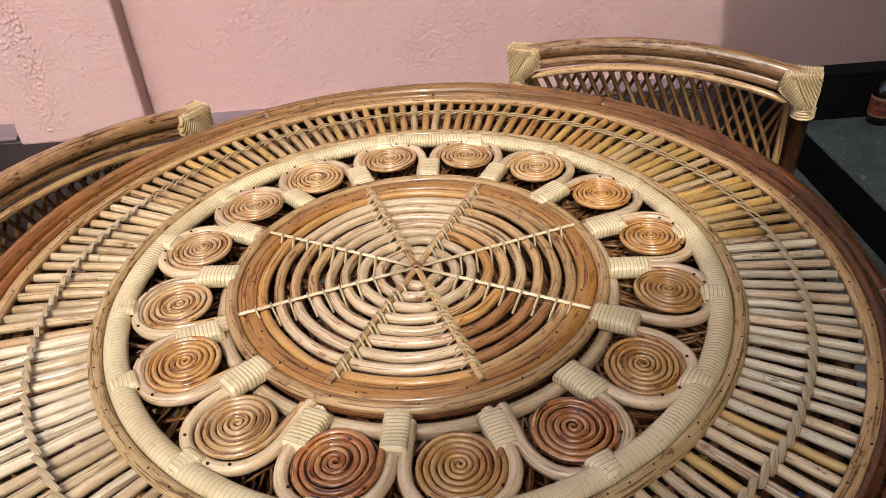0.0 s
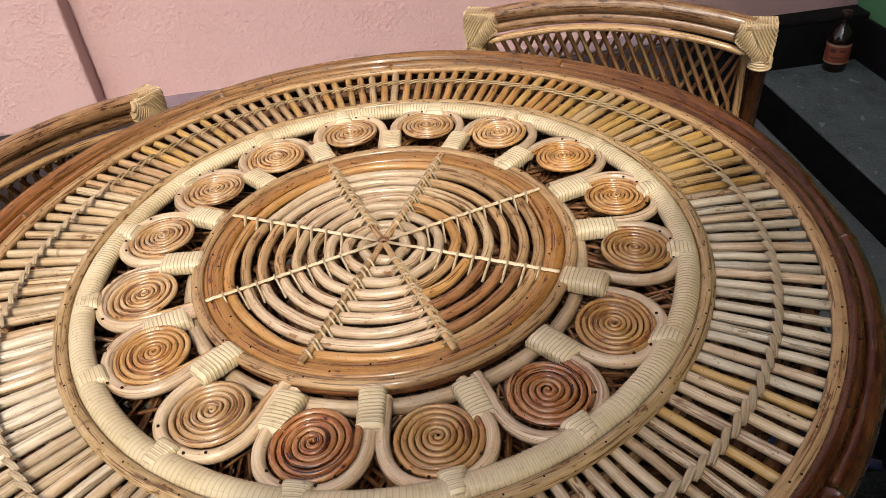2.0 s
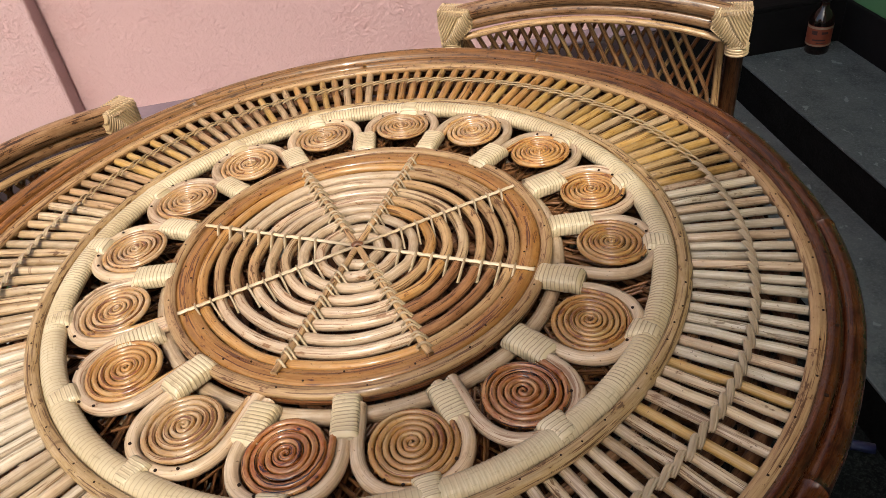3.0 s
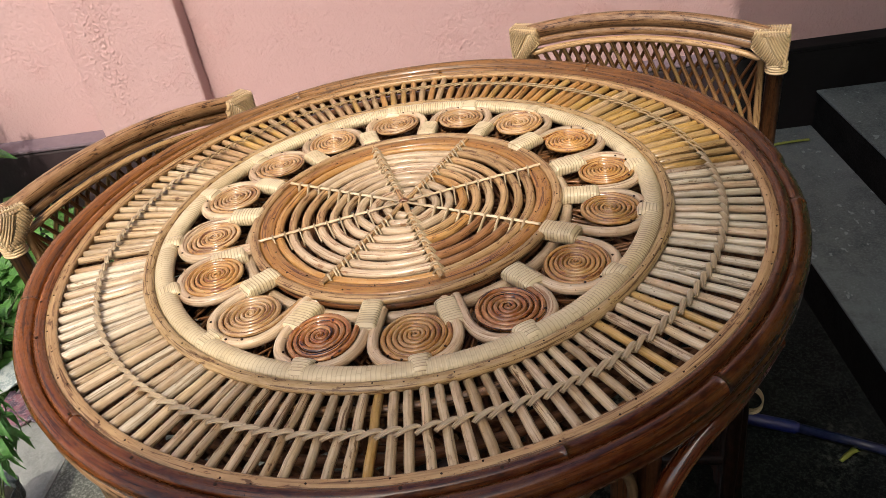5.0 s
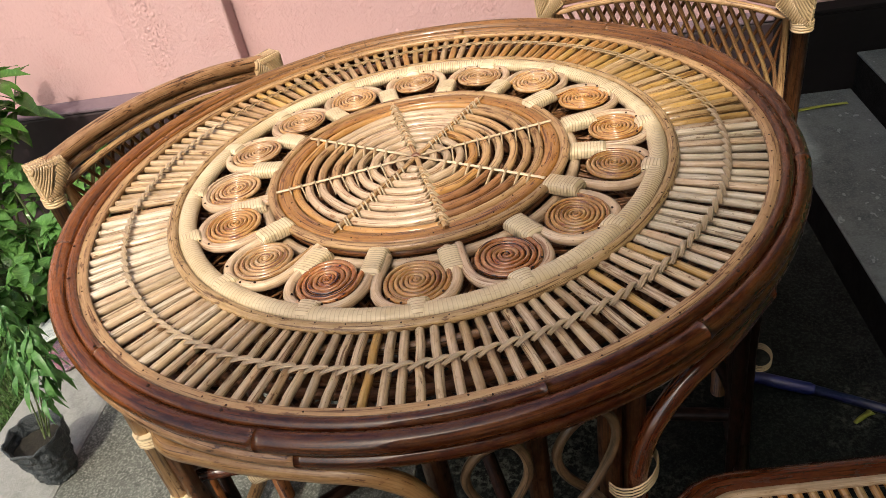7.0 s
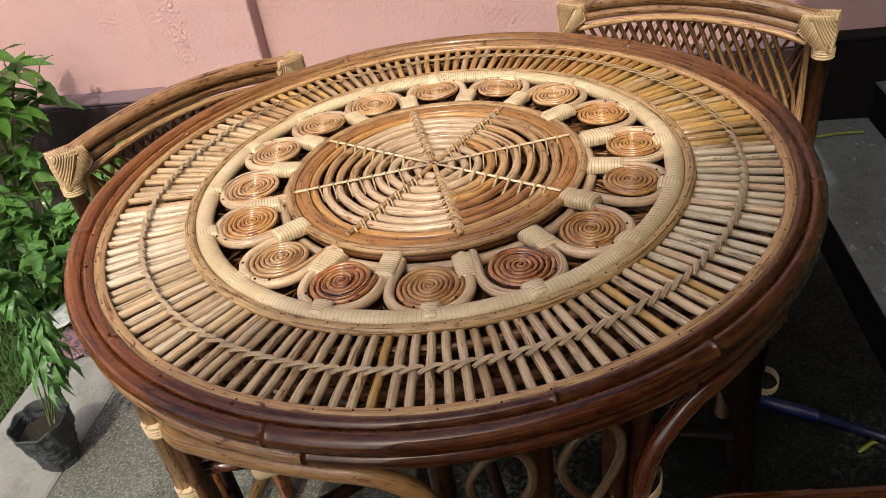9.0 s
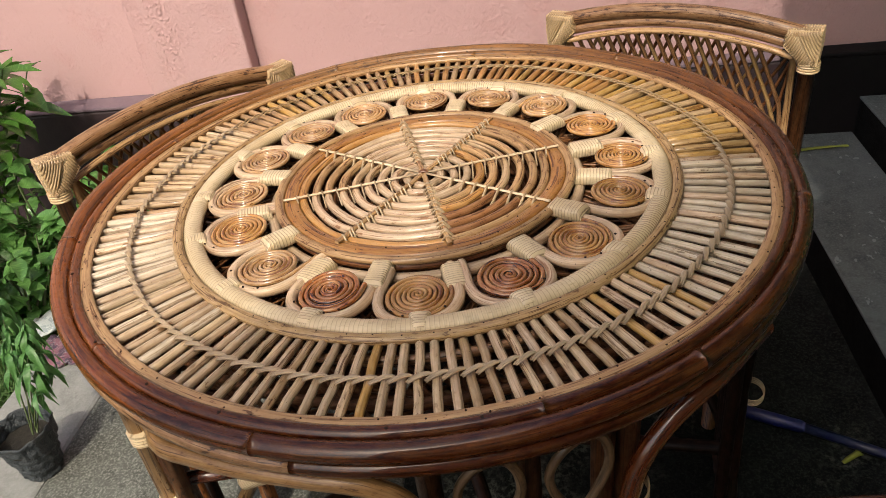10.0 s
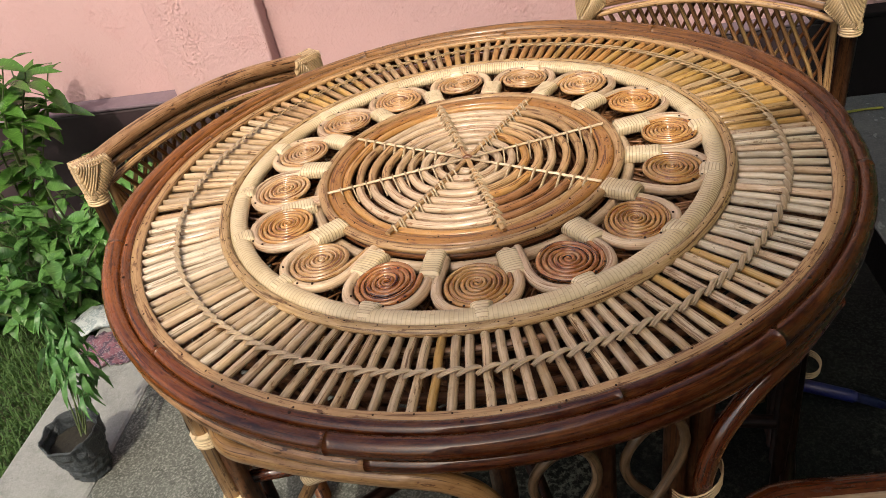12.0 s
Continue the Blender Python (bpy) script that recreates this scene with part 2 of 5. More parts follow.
OLIVE = cane("olive_cane", (0.41, 0.265, 0.090), (0.08, 0.03, 0.008), (0.50, 0.35, 0.15), stain=0.8, mixed=True)
BAND = cane("golden_band_cane", (0.40, 0.180, 0.032), (0.095, 0.026, 0.005), (0.48, 0.260, 0.070), rough=0.30, coat=0.6, stain=1.0)
TAN = cane("tan_cane", (0.49, 0.305, 0.125), (0.10, 0.034, 0.009), (0.59, 0.40, 0.17), stain=0.85)
TANSLAT = cane("tan_slat_cane", (0.46, 0.295, 0.130), (0.10, 0.036, 0.010), (0.55, 0.385, 0.19), stain=0.85, mixed=True)
SCROLL = cane("grey_brown_cane", (0.105, 0.066, 0.031), (0.026, 0.013, 0.006), (0.18, 0.122, 0.062), stain=0.8)
TAWNY = cane("tawny_stained_cane", (0.30, 0.135, 0.045), (0.06, 0.020, 0.007), (0.40, 0.21, 0.085), stain=0.9, spec=0.3)
BROWN = cane("brown_stained_cane", (0.17, 0.062, 0.016), (0.032, 0.010, 0.005), (0.26, 0.11, 0.034), stain=0.95)
MAHOGANY = cane("mahogany_stained_cane", (0.080, 0.019, 0.006), (0.014, 0.004, 0.002), (0.125, 0.036, 0.010), rough=0.22, coat=0.9, stain=0.6, spec=0.3)
# Leg cane turned near black: the shade under the top is in its colour.
SHADED_LEG = cane("shaded_leg_cane", (0.015, 0.006, 0.003), (0.005, 0.0025, 0.0015), (0.030, 0.012, 0.006), rough=0.5, coat=0.08, stain=0.85, spec=0.15)
BACKRIM = cane("worn_brown_cane", (0.27, 0.142, 0.055), (0.055, 0.020, 0.008), (0.41, 0.255, 0.118), stain=1.0)
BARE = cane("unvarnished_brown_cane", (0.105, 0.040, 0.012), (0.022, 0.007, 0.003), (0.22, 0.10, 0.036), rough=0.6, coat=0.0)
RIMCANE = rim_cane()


def peel_material(name, base, pale, pitch=0.0052, groove_shade=0.72):
    """Flat peel wound turn by turn: the shade between turns is put into the colour, a dark line every pitch metres
    along U.
    """
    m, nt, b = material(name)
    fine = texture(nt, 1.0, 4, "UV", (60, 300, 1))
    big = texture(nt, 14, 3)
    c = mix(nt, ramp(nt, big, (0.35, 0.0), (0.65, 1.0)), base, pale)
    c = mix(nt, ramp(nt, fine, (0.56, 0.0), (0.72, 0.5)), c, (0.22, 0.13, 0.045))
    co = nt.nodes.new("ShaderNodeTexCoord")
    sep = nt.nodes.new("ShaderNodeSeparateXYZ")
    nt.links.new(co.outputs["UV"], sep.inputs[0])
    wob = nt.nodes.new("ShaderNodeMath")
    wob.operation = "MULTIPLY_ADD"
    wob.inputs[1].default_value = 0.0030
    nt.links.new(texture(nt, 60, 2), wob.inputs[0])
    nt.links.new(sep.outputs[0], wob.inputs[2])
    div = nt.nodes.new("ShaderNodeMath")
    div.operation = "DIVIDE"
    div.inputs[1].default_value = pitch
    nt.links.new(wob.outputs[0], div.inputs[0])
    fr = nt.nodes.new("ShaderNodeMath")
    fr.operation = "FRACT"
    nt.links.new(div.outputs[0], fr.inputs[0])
    # Groove shade between turns, drawn into the colour.
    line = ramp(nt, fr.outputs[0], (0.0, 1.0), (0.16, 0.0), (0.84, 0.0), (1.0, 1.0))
    c = mix(nt, mix(nt, 1.0, line, (groove_shade, groove_shade, groove_shade), "MULTIPLY"), c, (0.13, 0.065, 0.02))
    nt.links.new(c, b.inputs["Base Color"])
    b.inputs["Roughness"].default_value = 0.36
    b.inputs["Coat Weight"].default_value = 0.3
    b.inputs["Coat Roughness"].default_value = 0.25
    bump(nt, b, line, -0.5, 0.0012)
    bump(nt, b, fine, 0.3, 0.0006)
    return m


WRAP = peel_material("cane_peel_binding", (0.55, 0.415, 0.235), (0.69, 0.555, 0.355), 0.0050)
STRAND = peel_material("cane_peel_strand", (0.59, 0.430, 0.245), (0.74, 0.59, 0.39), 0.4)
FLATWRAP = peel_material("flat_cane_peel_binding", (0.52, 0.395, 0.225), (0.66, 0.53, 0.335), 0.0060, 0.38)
GOLDSTRAND = peel_material("golden_peel_strand", (0.50, 0.335, 0.150), (0.63, 0.465, 0.25), 0.4)
KNOB = peel_material("corner_binding", (0.56, 0.385, 0.200), (0.67, 0.49, 0.285), 0.4)


def plain(name, colour, rough, second=None, scale=20, amount=0.6, bump_strength=0.2, bump_distance=0.002, metal=0.0, spec=0.5):
    m, nt, b = material(name)
    n1, n2 = texture(nt, scale, 5), texture(nt, scale * 7, 4)
    c = mix(nt, ramp(nt, n1, (0.35, 0.0), (0.7, amount)), colour, second or tuple(0.55 * x for x in colour))
    c = mix(nt, ramp(nt, n2, (0.4, 0.0), (0.75, 0.3)), c, tuple(min(1, 1.35 * x) for x in colour))
    nt.links.new(c, b.inputs["Base Color"])
    b.inputs["Roughness"].default_value = rough
    b.inputs["Metallic"].default_value = metal
    b.inputs["Specular IOR Level"].default_value = spec
    bump(nt, b, n2, bump_strength, bump_distance)
    return m


NAIL = plain("rusted_nail", (0.022, 0.011, 0.006), 0.7, scale=200, spec=0.1)


def pink_plaster():
    m, nt, b = material("pink_painted_plaster")
    big, mid, fine = texture(nt, 1.3, 4), texture(nt, 9, 5), texture(nt, 70, 5, rough=0.65)
    lumps = texture(nt, 75, 4, rough=0.6)
    c = mix(nt, ramp(nt, big, (0.35, 0.0), (0.7, 0.55)), (0.490, 0.303, 0.295), (0.515, 0.345, 0.337))
    c = mix(nt, ramp(nt, mid, (0.55, 0.0), (0.78, 0.35)), c, (0.488, 0.254, 0.238))
    c = mix(nt, ramp(nt, fine, (0.62, 0.0), (0.8, 0.25)), c, (0.624, 0.432, 0.416))
    nt.links.new(c, b.inputs["Base Color"])
    b.inputs["Roughness"].default_value = 0.7
    # patches of rough plaster among smoother ones
    where = ramp(nt, mid, (0.42, 0.20), (0.70, 0.9))
    bits = mix(nt, 1.0, ramp(nt, lumps, (0.42, 0.0), (0.74, 1.0)), where, "MULTIPLY")
    bump(nt, b, bits, 0.6, 0.005)
    bump(nt, b, fine, 0.65, 0.005)
    bump(nt, b, lumps, 0.3, 0.004)
    return m


PINK = pink_plaster()
PLINTH = plain("maroon_plinth_paint", (0.022, 0.011, 0.013), 0.6, (0.050, 0.030, 0.035), 6, 0.7, 0.4, 0.004)
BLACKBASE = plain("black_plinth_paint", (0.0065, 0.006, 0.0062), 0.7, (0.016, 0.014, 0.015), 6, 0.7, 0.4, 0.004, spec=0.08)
LEDGE = plain("weathered_ledge_paint", (0.17, 0.12, 0.14), 0.75, (0.10, 0.07, 0.09), 9, 0.7, 0.4, 0.004)
GREEN = plain("green_wall_paint", (0.10, 0.24, 0.10), 0.7, (0.07, 0.18, 0.08), 4, 0.6, 0.4, 0.003)
CREAM = plain("cream_block_paint", (0.62, 0.55, 0.44), 0.8, (0.50, 0.44, 0.35), 2)
GREY_PAINT = plain("grey_roof_paint", (0.45, 0.42, 0.38), 0.8, scale=3)


def concrete(name, base, dark, spots, splash=False, spec=0.25, grit=0.6, moss=None):
    m, nt, b = material(name)
    big, mid, fine = texture(nt, 1.6, 5), texture(nt, 11, 6, rough=0.7), texture(nt, 170, 4, rough=0.75)
    c = mix(nt, ramp(nt, big, (0.38, 0.0), (0.66, 1.0)), base, dark)
    c = mix(nt, ramp(nt, texture(nt, 55, 4), (0.5, 0.0), (0.7, 0.5)), c, dark)
    c = mix(nt, ramp(nt, mid, (0.48, 0.0), (0.72, 0.75)), c, tuple(0.4 * x for x in dark))
    c = mix(nt, ramp(nt, fine, (0.47, 0.0), (0.66, grit)), c, spots)
    if moss:
        crust = mix(nt, 1.0, ramp(nt, texture(nt, 3.5, 3), (0.54, 0.0), (0.68, 0.8)), ramp(nt, texture(nt, 70, 5, rough=0.7), (0.48, 0.0), (0.60, 0.9)), "MULTIPLY")
        c = mix(nt, crust, c, moss)
    nt.links.new(c, b.inputs["Base Color"])
    nt.links.new(ramp(nt, mid, (0.3, 0.7), (0.7, 0.95)), b.inputs["Roughness"])
    b.inputs["Specular IOR Level"].default_value = spec
    if splash:
        drops = texture(nt, 46, 2, stretch=(1, 0.6, 1))
        c = mix(nt, ramp(nt, drops, (0.655, 0.0), (0.675, 0.6)), c, (0.26, 0.29, 0.30))
        nt.links.new(c, b.inputs["Base Color"])
    bump(nt, b, fine, 0.5, 0.004)
    bump(nt, b, mid, 0.4, 0.006)
    return m


CONCRETE = concrete("rough_concrete", (0.110, 0.117, 0.100), (0.050, 0.054, 0.043), (0.37, 0.375, 0.335))
SMOOTH = concrete("smooth_cement_edging", (0.27, 0.275, 0.255), (0.20, 0.205, 0.19), (0.31, 0.315, 0.295))
# Mossy cement with the floor's shade put into its near-black base.
SHADED_MOSSY = concrete("shaded_mossy_floor", (0.0105, 0.0125, 0.0122), (0.0045, 0.0052, 0.0054), (0.060, 0.068, 0.058), spec=0.06, grit=0.4, moss=(0.15, 0.165, 0.135))
STEPS = concrete("worn_dark_cement", (0.115, 0.134, 0.138), (0.066, 0.077, 0.082), (0.165, 0.184, 0.188), True)
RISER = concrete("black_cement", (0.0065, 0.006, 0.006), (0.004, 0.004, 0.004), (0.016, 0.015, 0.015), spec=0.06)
LAWN = concrete("worn_lawn_earth", (0.040, 0.060, 0.020), (0.050, 0.040, 0.024), (0.075, 0.105, 0.035))


def leaf_material(name, base, pale, rough=0.38):
    m, nt, b = material(name)
    tone, vein = texture(nt, 0.01, 0), texture(nt, 1.0, 2, "UV", (260, 40, 1))
    c = mix(nt, ramp(nt, tone, (0.3, 0.0), (0.7, 1.0)), base, pale)
    c = mix(nt, ramp(nt, vein, (0.5, 0.0), (0.75, 0.35)), c, tuple(min(1, 1.5 * x) for x in pale))
    nt.links.new(c, b.inputs["Base Color"])
    b.inputs["Roughness"].default_value = rough
    b.inputs["Subsurface Weight"].default_value = 0.0
    b.inputs["Transmission Weight"].default_value = 0.0
    tr = nt.nodes.new("ShaderNodeBsdfTranslucent")
    nt.links.new(c, tr.inputs["Color"])
    sh = nt.nodes.new("ShaderNodeMixShader")
    sh.inputs[0].default_value = 0.3
    out = nt.nodes["Material Output"]
    nt.links.new(b.outputs[0], sh.inputs[1])
    nt.links.new(tr.outputs[0], sh.inputs[2])
    nt.links.new(sh.outputs[0], out.inputs[0])
    bump(nt, b, vein, 0.3, 0.001)
    co = nt.nodes.new("ShaderNodeTexCoord")
    wave = add(nt, "ShaderNodeTexWave", Scale=34.0, Distortion=1.5, Detail=1.0)
    nt.links.new(co.outputs["UV"], wave.inputs["Vector"])
    bump(nt, b, wave.outputs["Fac"], 0.28, 0.001)
    return m


LEAF = leaf_material("broad_leaf", (0.022, 0.085, 0.016), (0.14, 0.31, 0.050), 0.22)
LEAF_BUSH = leaf_material("bush_leaf", (0.042, 0.140, 0.038), (0.18, 0.36, 0.088), 0.22)
LEAF_SMALL = leaf_material("seedling_leaf", (0.045, 0.145, 0.042), (0.13, 0.29, 0.075))
GRASS = leaf_material("grass_blade", (0.045, 0.10, 0.025), (0.09, 0.17, 0.04), 0.6)
STEM = plain("green_stem", (0.07, 0.10, 0.03), 0.6, scale=40)
BAG = plain("black_polythene", (0.026, 0.032, 0.036), 0.32, (0.06, 0.07, 0.075), 34, 0.7, 0.9, 0.006)
POTSOIL = plain("black_potting_soil", (0.010, 0.008, 0.006), 0.9, (0.08, 0.07, 0.045), 90, 0.5, 0.9, 0.006)

# ---------------------------------------------------------------- structure
WY, PY, LEDGE_Z = 1.40, 1.295, 0.40          # wall face, plinth face, ledge height
structure = "structure"


def solid(name, lo, hi, mat, label, category, width=0.006, parent=None):
    ob = part(name, Geo().box(lo, hi), mat, parent, smooth=False)
    bevel(ob, width)
    if parent is None:
        tagged(ob, label, category, kind=structure)
    return ob


def ground_sheet():
    g = Geo()
    n, s = 40, 300.0
    xs = [math.copysign(abs(i / n) ** 3 * s, i) for i in range(-n, n + 1)]
    rows = [[(x, y, -0.05 + 0.012 * noise.noise(Vector((x, y, 3)))) for y in xs] for x in xs]
    g.grid(rows, False, False, xs, xs)
    return tagged(part("ground", g, LAWN), "worn green lawn and damp earth around the slab", "ground", kind=structure)


ground_sheet()
solid("pavement_edge", (-1.30, -3.04, -0.30), (-1.02, PY, 0.002), SMOOTH, "smooth pale cement edging beside the lawn", "pavement", 0.012)
solid("pavement", (-1.02, -3.04, -0.30), (-0.14, PY, 0.0), CONCRETE, "rough grey concrete slab the table stands on", "pavement", 0.004)
solid("pavement_dark", (-0.14, -3.04, -0.30), (3.2, PY, 0.0), SHADED_MOSSY, "mossy cement floor before the steps, its shade put into the colour", "pavement", 0.004)
solid("wall_north", (-7.0, WY, -0.3), (3.2, WY + 0.25, 2.2), PINK, "pink painted rough plaster wall", "wall")
solid("wall_render", (-0.792, 1.362, 0.38), (1.5595, WY + 0.01, 2.198), PINK, "pink painted rough plaster beside the pilaster", "wall")
solid("plinth", (-7.0, PY, -0.3), (1.559, WY - 0.002, LEDGE_Z - 0.012), PLINTH, "dark maroon painted plinth along the pink wall", "plinth", 0.01)
solid("ledge_left", (-7.0, PY - 0.004, LEDGE_Z - 0.012), (-1.185, WY - 0.002, LEDGE_Z), LEDGE, "weathered grey lilac plinth ledge", "ledge", 0.004)
solid("ledge_right", (-0.790, PY - 0.004, LEDGE_Z - 0.012), (0.95, WY - 0.002, LEDGE_Z), LEDGE, "weathered grey lilac plinth ledge", "ledge", 0.004)
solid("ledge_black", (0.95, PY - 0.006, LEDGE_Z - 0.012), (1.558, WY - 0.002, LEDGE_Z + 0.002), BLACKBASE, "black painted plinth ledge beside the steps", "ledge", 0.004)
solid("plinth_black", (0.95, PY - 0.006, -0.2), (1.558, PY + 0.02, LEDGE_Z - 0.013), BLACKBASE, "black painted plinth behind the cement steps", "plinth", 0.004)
solid("pilaster", (-1.18, PY - 0.002, LEDGE_Z - 0.03), (-0.790, WY - 0.002, 2.2), PINK, "pink plastered pilaster standing proud of the wall", "pilaster", 0.008)
solid("wall_east", (1.56, -1.80, -0.3), (1.80, WY, 2.59), GREEN, "green painted house wall beside the steps", "wall")
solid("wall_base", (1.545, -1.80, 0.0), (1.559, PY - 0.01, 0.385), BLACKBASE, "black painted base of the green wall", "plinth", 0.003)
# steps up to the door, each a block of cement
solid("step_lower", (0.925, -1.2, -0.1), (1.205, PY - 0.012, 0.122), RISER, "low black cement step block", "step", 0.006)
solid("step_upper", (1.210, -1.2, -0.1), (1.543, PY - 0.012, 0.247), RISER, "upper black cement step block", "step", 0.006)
solid("tread_lower", (0.922, -1.2, 0.1225), (1.206, PY - 0.013, 0.130), STEPS, "worn dark grey cement tread of the low step", "tread", 0.003)
solid("tread_upper", (1.207, -1.2, 0.2475), (1.542, PY - 0.013, 0.255), STEPS, "worn dark grey cement tread spotted with paint", "tread", 0.003)


def prism(name, outline, z0, z1, mat, label, category):
    g = Geo()
    low, high = [(x, y, z0) for x, y in outline], [(x, y, z1) for x, y in outline]
    g.poly(low[::-1]), g.poly(high)
    for i in range(len(low)):
        j = (i + 1) % len(low)
        g.poly([low[i], low[j], high[j], high[i]], [(0, 0), (1, 0), (1, 1), (0, 1)])
    return tagged(part(name, g, mat, smooth=False), label, category, kind=structure)


# Unseen roof, added so its edge throws the shade line on the wall.
prism("porch_roof", [(3.2, WY + 0.2), (0.775, WY + 0.2), (0.775, -2.3), (3.2, -1.43)][::-1], 2.6, 2.74, GREY_PAINT, "unseen grey roof slab added over the steps to shade the wall", "roof")
# Unseen block, added to shade the table's front and bounce light back.
prism("house_south", [(-0.57, -9.0), (4.2, -9.0), (4.2, -1.42), (2.2, -1.42), (-0.57, -3.19)], -0.3, 4.10, CREAM, "unseen cream block added behind the table to shade its front", "house wall")


def plaster_patch():
    """Crumbled plaster down the edge of the pilaster."""
    g = Geo()
    rows = []
    for i in range(201):
        z = 0.415 + 0.0038 * i
        row = []
        for j in range(47):
            x = -1.125 + 0.0026 * j
            fade = min(1, 3.0 * min(j, 46 - j) / 46 + 0.5 * noise.noise(Vector((x * 30, z * 18, 4))))
            low = min(1, (1.18 - z) / 0.3) * (0.75 + 0.5 * noise.noise(Vector((1, z * 7, 2))))
            h = 0.5 * noise.noise(Vector((x * 110, z * 110, 0))) + 0.5 * noise.noise(Vector((x * 240, z * 240, 5)))
            row.append((x, PY - 0.0024 - max(-0.002, 0.015 * h * max(0, fade) * max(0, low)), z))
        rows.append(row)
    g.grid(rows, False, False, [0.0038 * i for i in range(201)], [0.0026 * j for j in range(47)])
    return tagged(part("plaster_patch", g, PINK), "crumbled pink plaster down the pilaster edge", "plaster", kind=structure)


plaster_patch()

# ---------------------------------------------------------------- the round table
TOP = 0.75
table = thing("round_table", "round varnished rattan table with petal coils and radial cane slats", "table")
rng = random.Random(4)

# rim: bent canes end to end, butted at nodes, an upper bead, and rougher canes below
def stout(a):
    """How thick the rim's main cane is: 0 for the slender lengths at the front, 1 for the thick ones at the back."""
    a = a % 360
    return max(0.0, min(1.0, (a + 10) / 40 if a < 120 else 1.0 if a < 185 else (225 - a) / 40))


for a0, a1 in ((-12, 52), (52, 117), (117, 196), (196, 258), (258, 309), (309, 348)):
    n = int((a1 - a0) * 1.2)
    line, girth = [], []
    for i in range(n + 1):
        a = a0 + (a1 - a0 + 0.05) * i / n
        k = stout(a)
        wave = 0.002 * noise.noise(Vector((math.cos(radians(a)) * 2.2, math.sin(radians(a)) * 2.2, 3)))
        line.append(polar(0.5855 + 0.0075 * k + wave, a, TOP - 0.0075 + 0.0055 * k + 0.5 * wave))
        girth.append(0.0132 + 0.0040 * k + 0.0009 * max(0.0, 1 - min(i, n - i) / 1.6))
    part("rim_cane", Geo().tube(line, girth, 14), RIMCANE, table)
for a0, a1 in ((10, 85), (85, 160), (160, 228), (228, 290), (290, 370)):
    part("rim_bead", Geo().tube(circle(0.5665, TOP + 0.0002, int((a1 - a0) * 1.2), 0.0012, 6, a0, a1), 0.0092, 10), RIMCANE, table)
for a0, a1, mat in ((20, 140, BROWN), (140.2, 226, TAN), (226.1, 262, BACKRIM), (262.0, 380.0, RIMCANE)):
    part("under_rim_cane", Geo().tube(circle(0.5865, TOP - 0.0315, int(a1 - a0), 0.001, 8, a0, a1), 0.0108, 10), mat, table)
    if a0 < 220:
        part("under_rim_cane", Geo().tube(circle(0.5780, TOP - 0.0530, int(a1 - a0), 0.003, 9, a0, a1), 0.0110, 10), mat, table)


def flat_ring(r0, r1, z, h, n=160, edge=0.002):
    """A flat ring strip with eased edges."""
    g = Geo()
    prof = [(r0, z - h), (r0, z - edge), (r0 + edge, z), (r1 - edge, z), (r1, z - edge), (r1, z - h)]
    rows = [[polar(r, 360 * i / n, zz) for r, zz in prof] for i in range(n)]
    u = [i * 2 * math.pi * r0 / n for i in range(n + 1)]
    w = [0, h, h + edge, h + r1 - r0, h + r1 - r0 + edge, 2 * h + r1 - r0, 3 * h + 2 * (r1 - r0)]
    g.grid(rows, True, True, u, w)
    return g


part("nail_strip", flat_ring(0.5430, 0.5605, TOP + 0.003, 0.010), TAN, table, "flat tan cane strip with small nails")
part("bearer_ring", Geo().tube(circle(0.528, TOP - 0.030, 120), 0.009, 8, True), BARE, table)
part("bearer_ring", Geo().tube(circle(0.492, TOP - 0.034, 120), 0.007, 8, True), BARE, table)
part("bearer_ring", Geo().tube(circle(0.4300, TOP - 0.021, 120), 0.007, 8, True), BACKRIM, table)

# radial slats: short cane rods; sector colours mix cane batch and painted light
SLATS = 146


def slat_mesh(name, mat, seed, fat=1.0):
    """One cane rod with blunt, slightly rounded ends."""
    r = random.Random(seed)
    y = r.uniform(-0.0012, 0.0012)
    k = fat * r.uniform(0.0070, 0.0080)
    out = 0.5470 + r.uniform(-0.002, 0.002)
    pts = [(0.414, 0, 0), (0.4155, 0, 0), (0.45, y, 0.0006), (0.487, -y, 0.0004), (0.52, y * 0.5, 0), (out - 0.002, 0, -0.0006), (out, 0, -0.0006)]
    rad = [k * 0.85, k * 1.02, k, k * 0.985, k, k * 0.97, k * 0.84]
    return Geo().tube(pts, rad, 10, phase=0.3).mesh(name, mat)


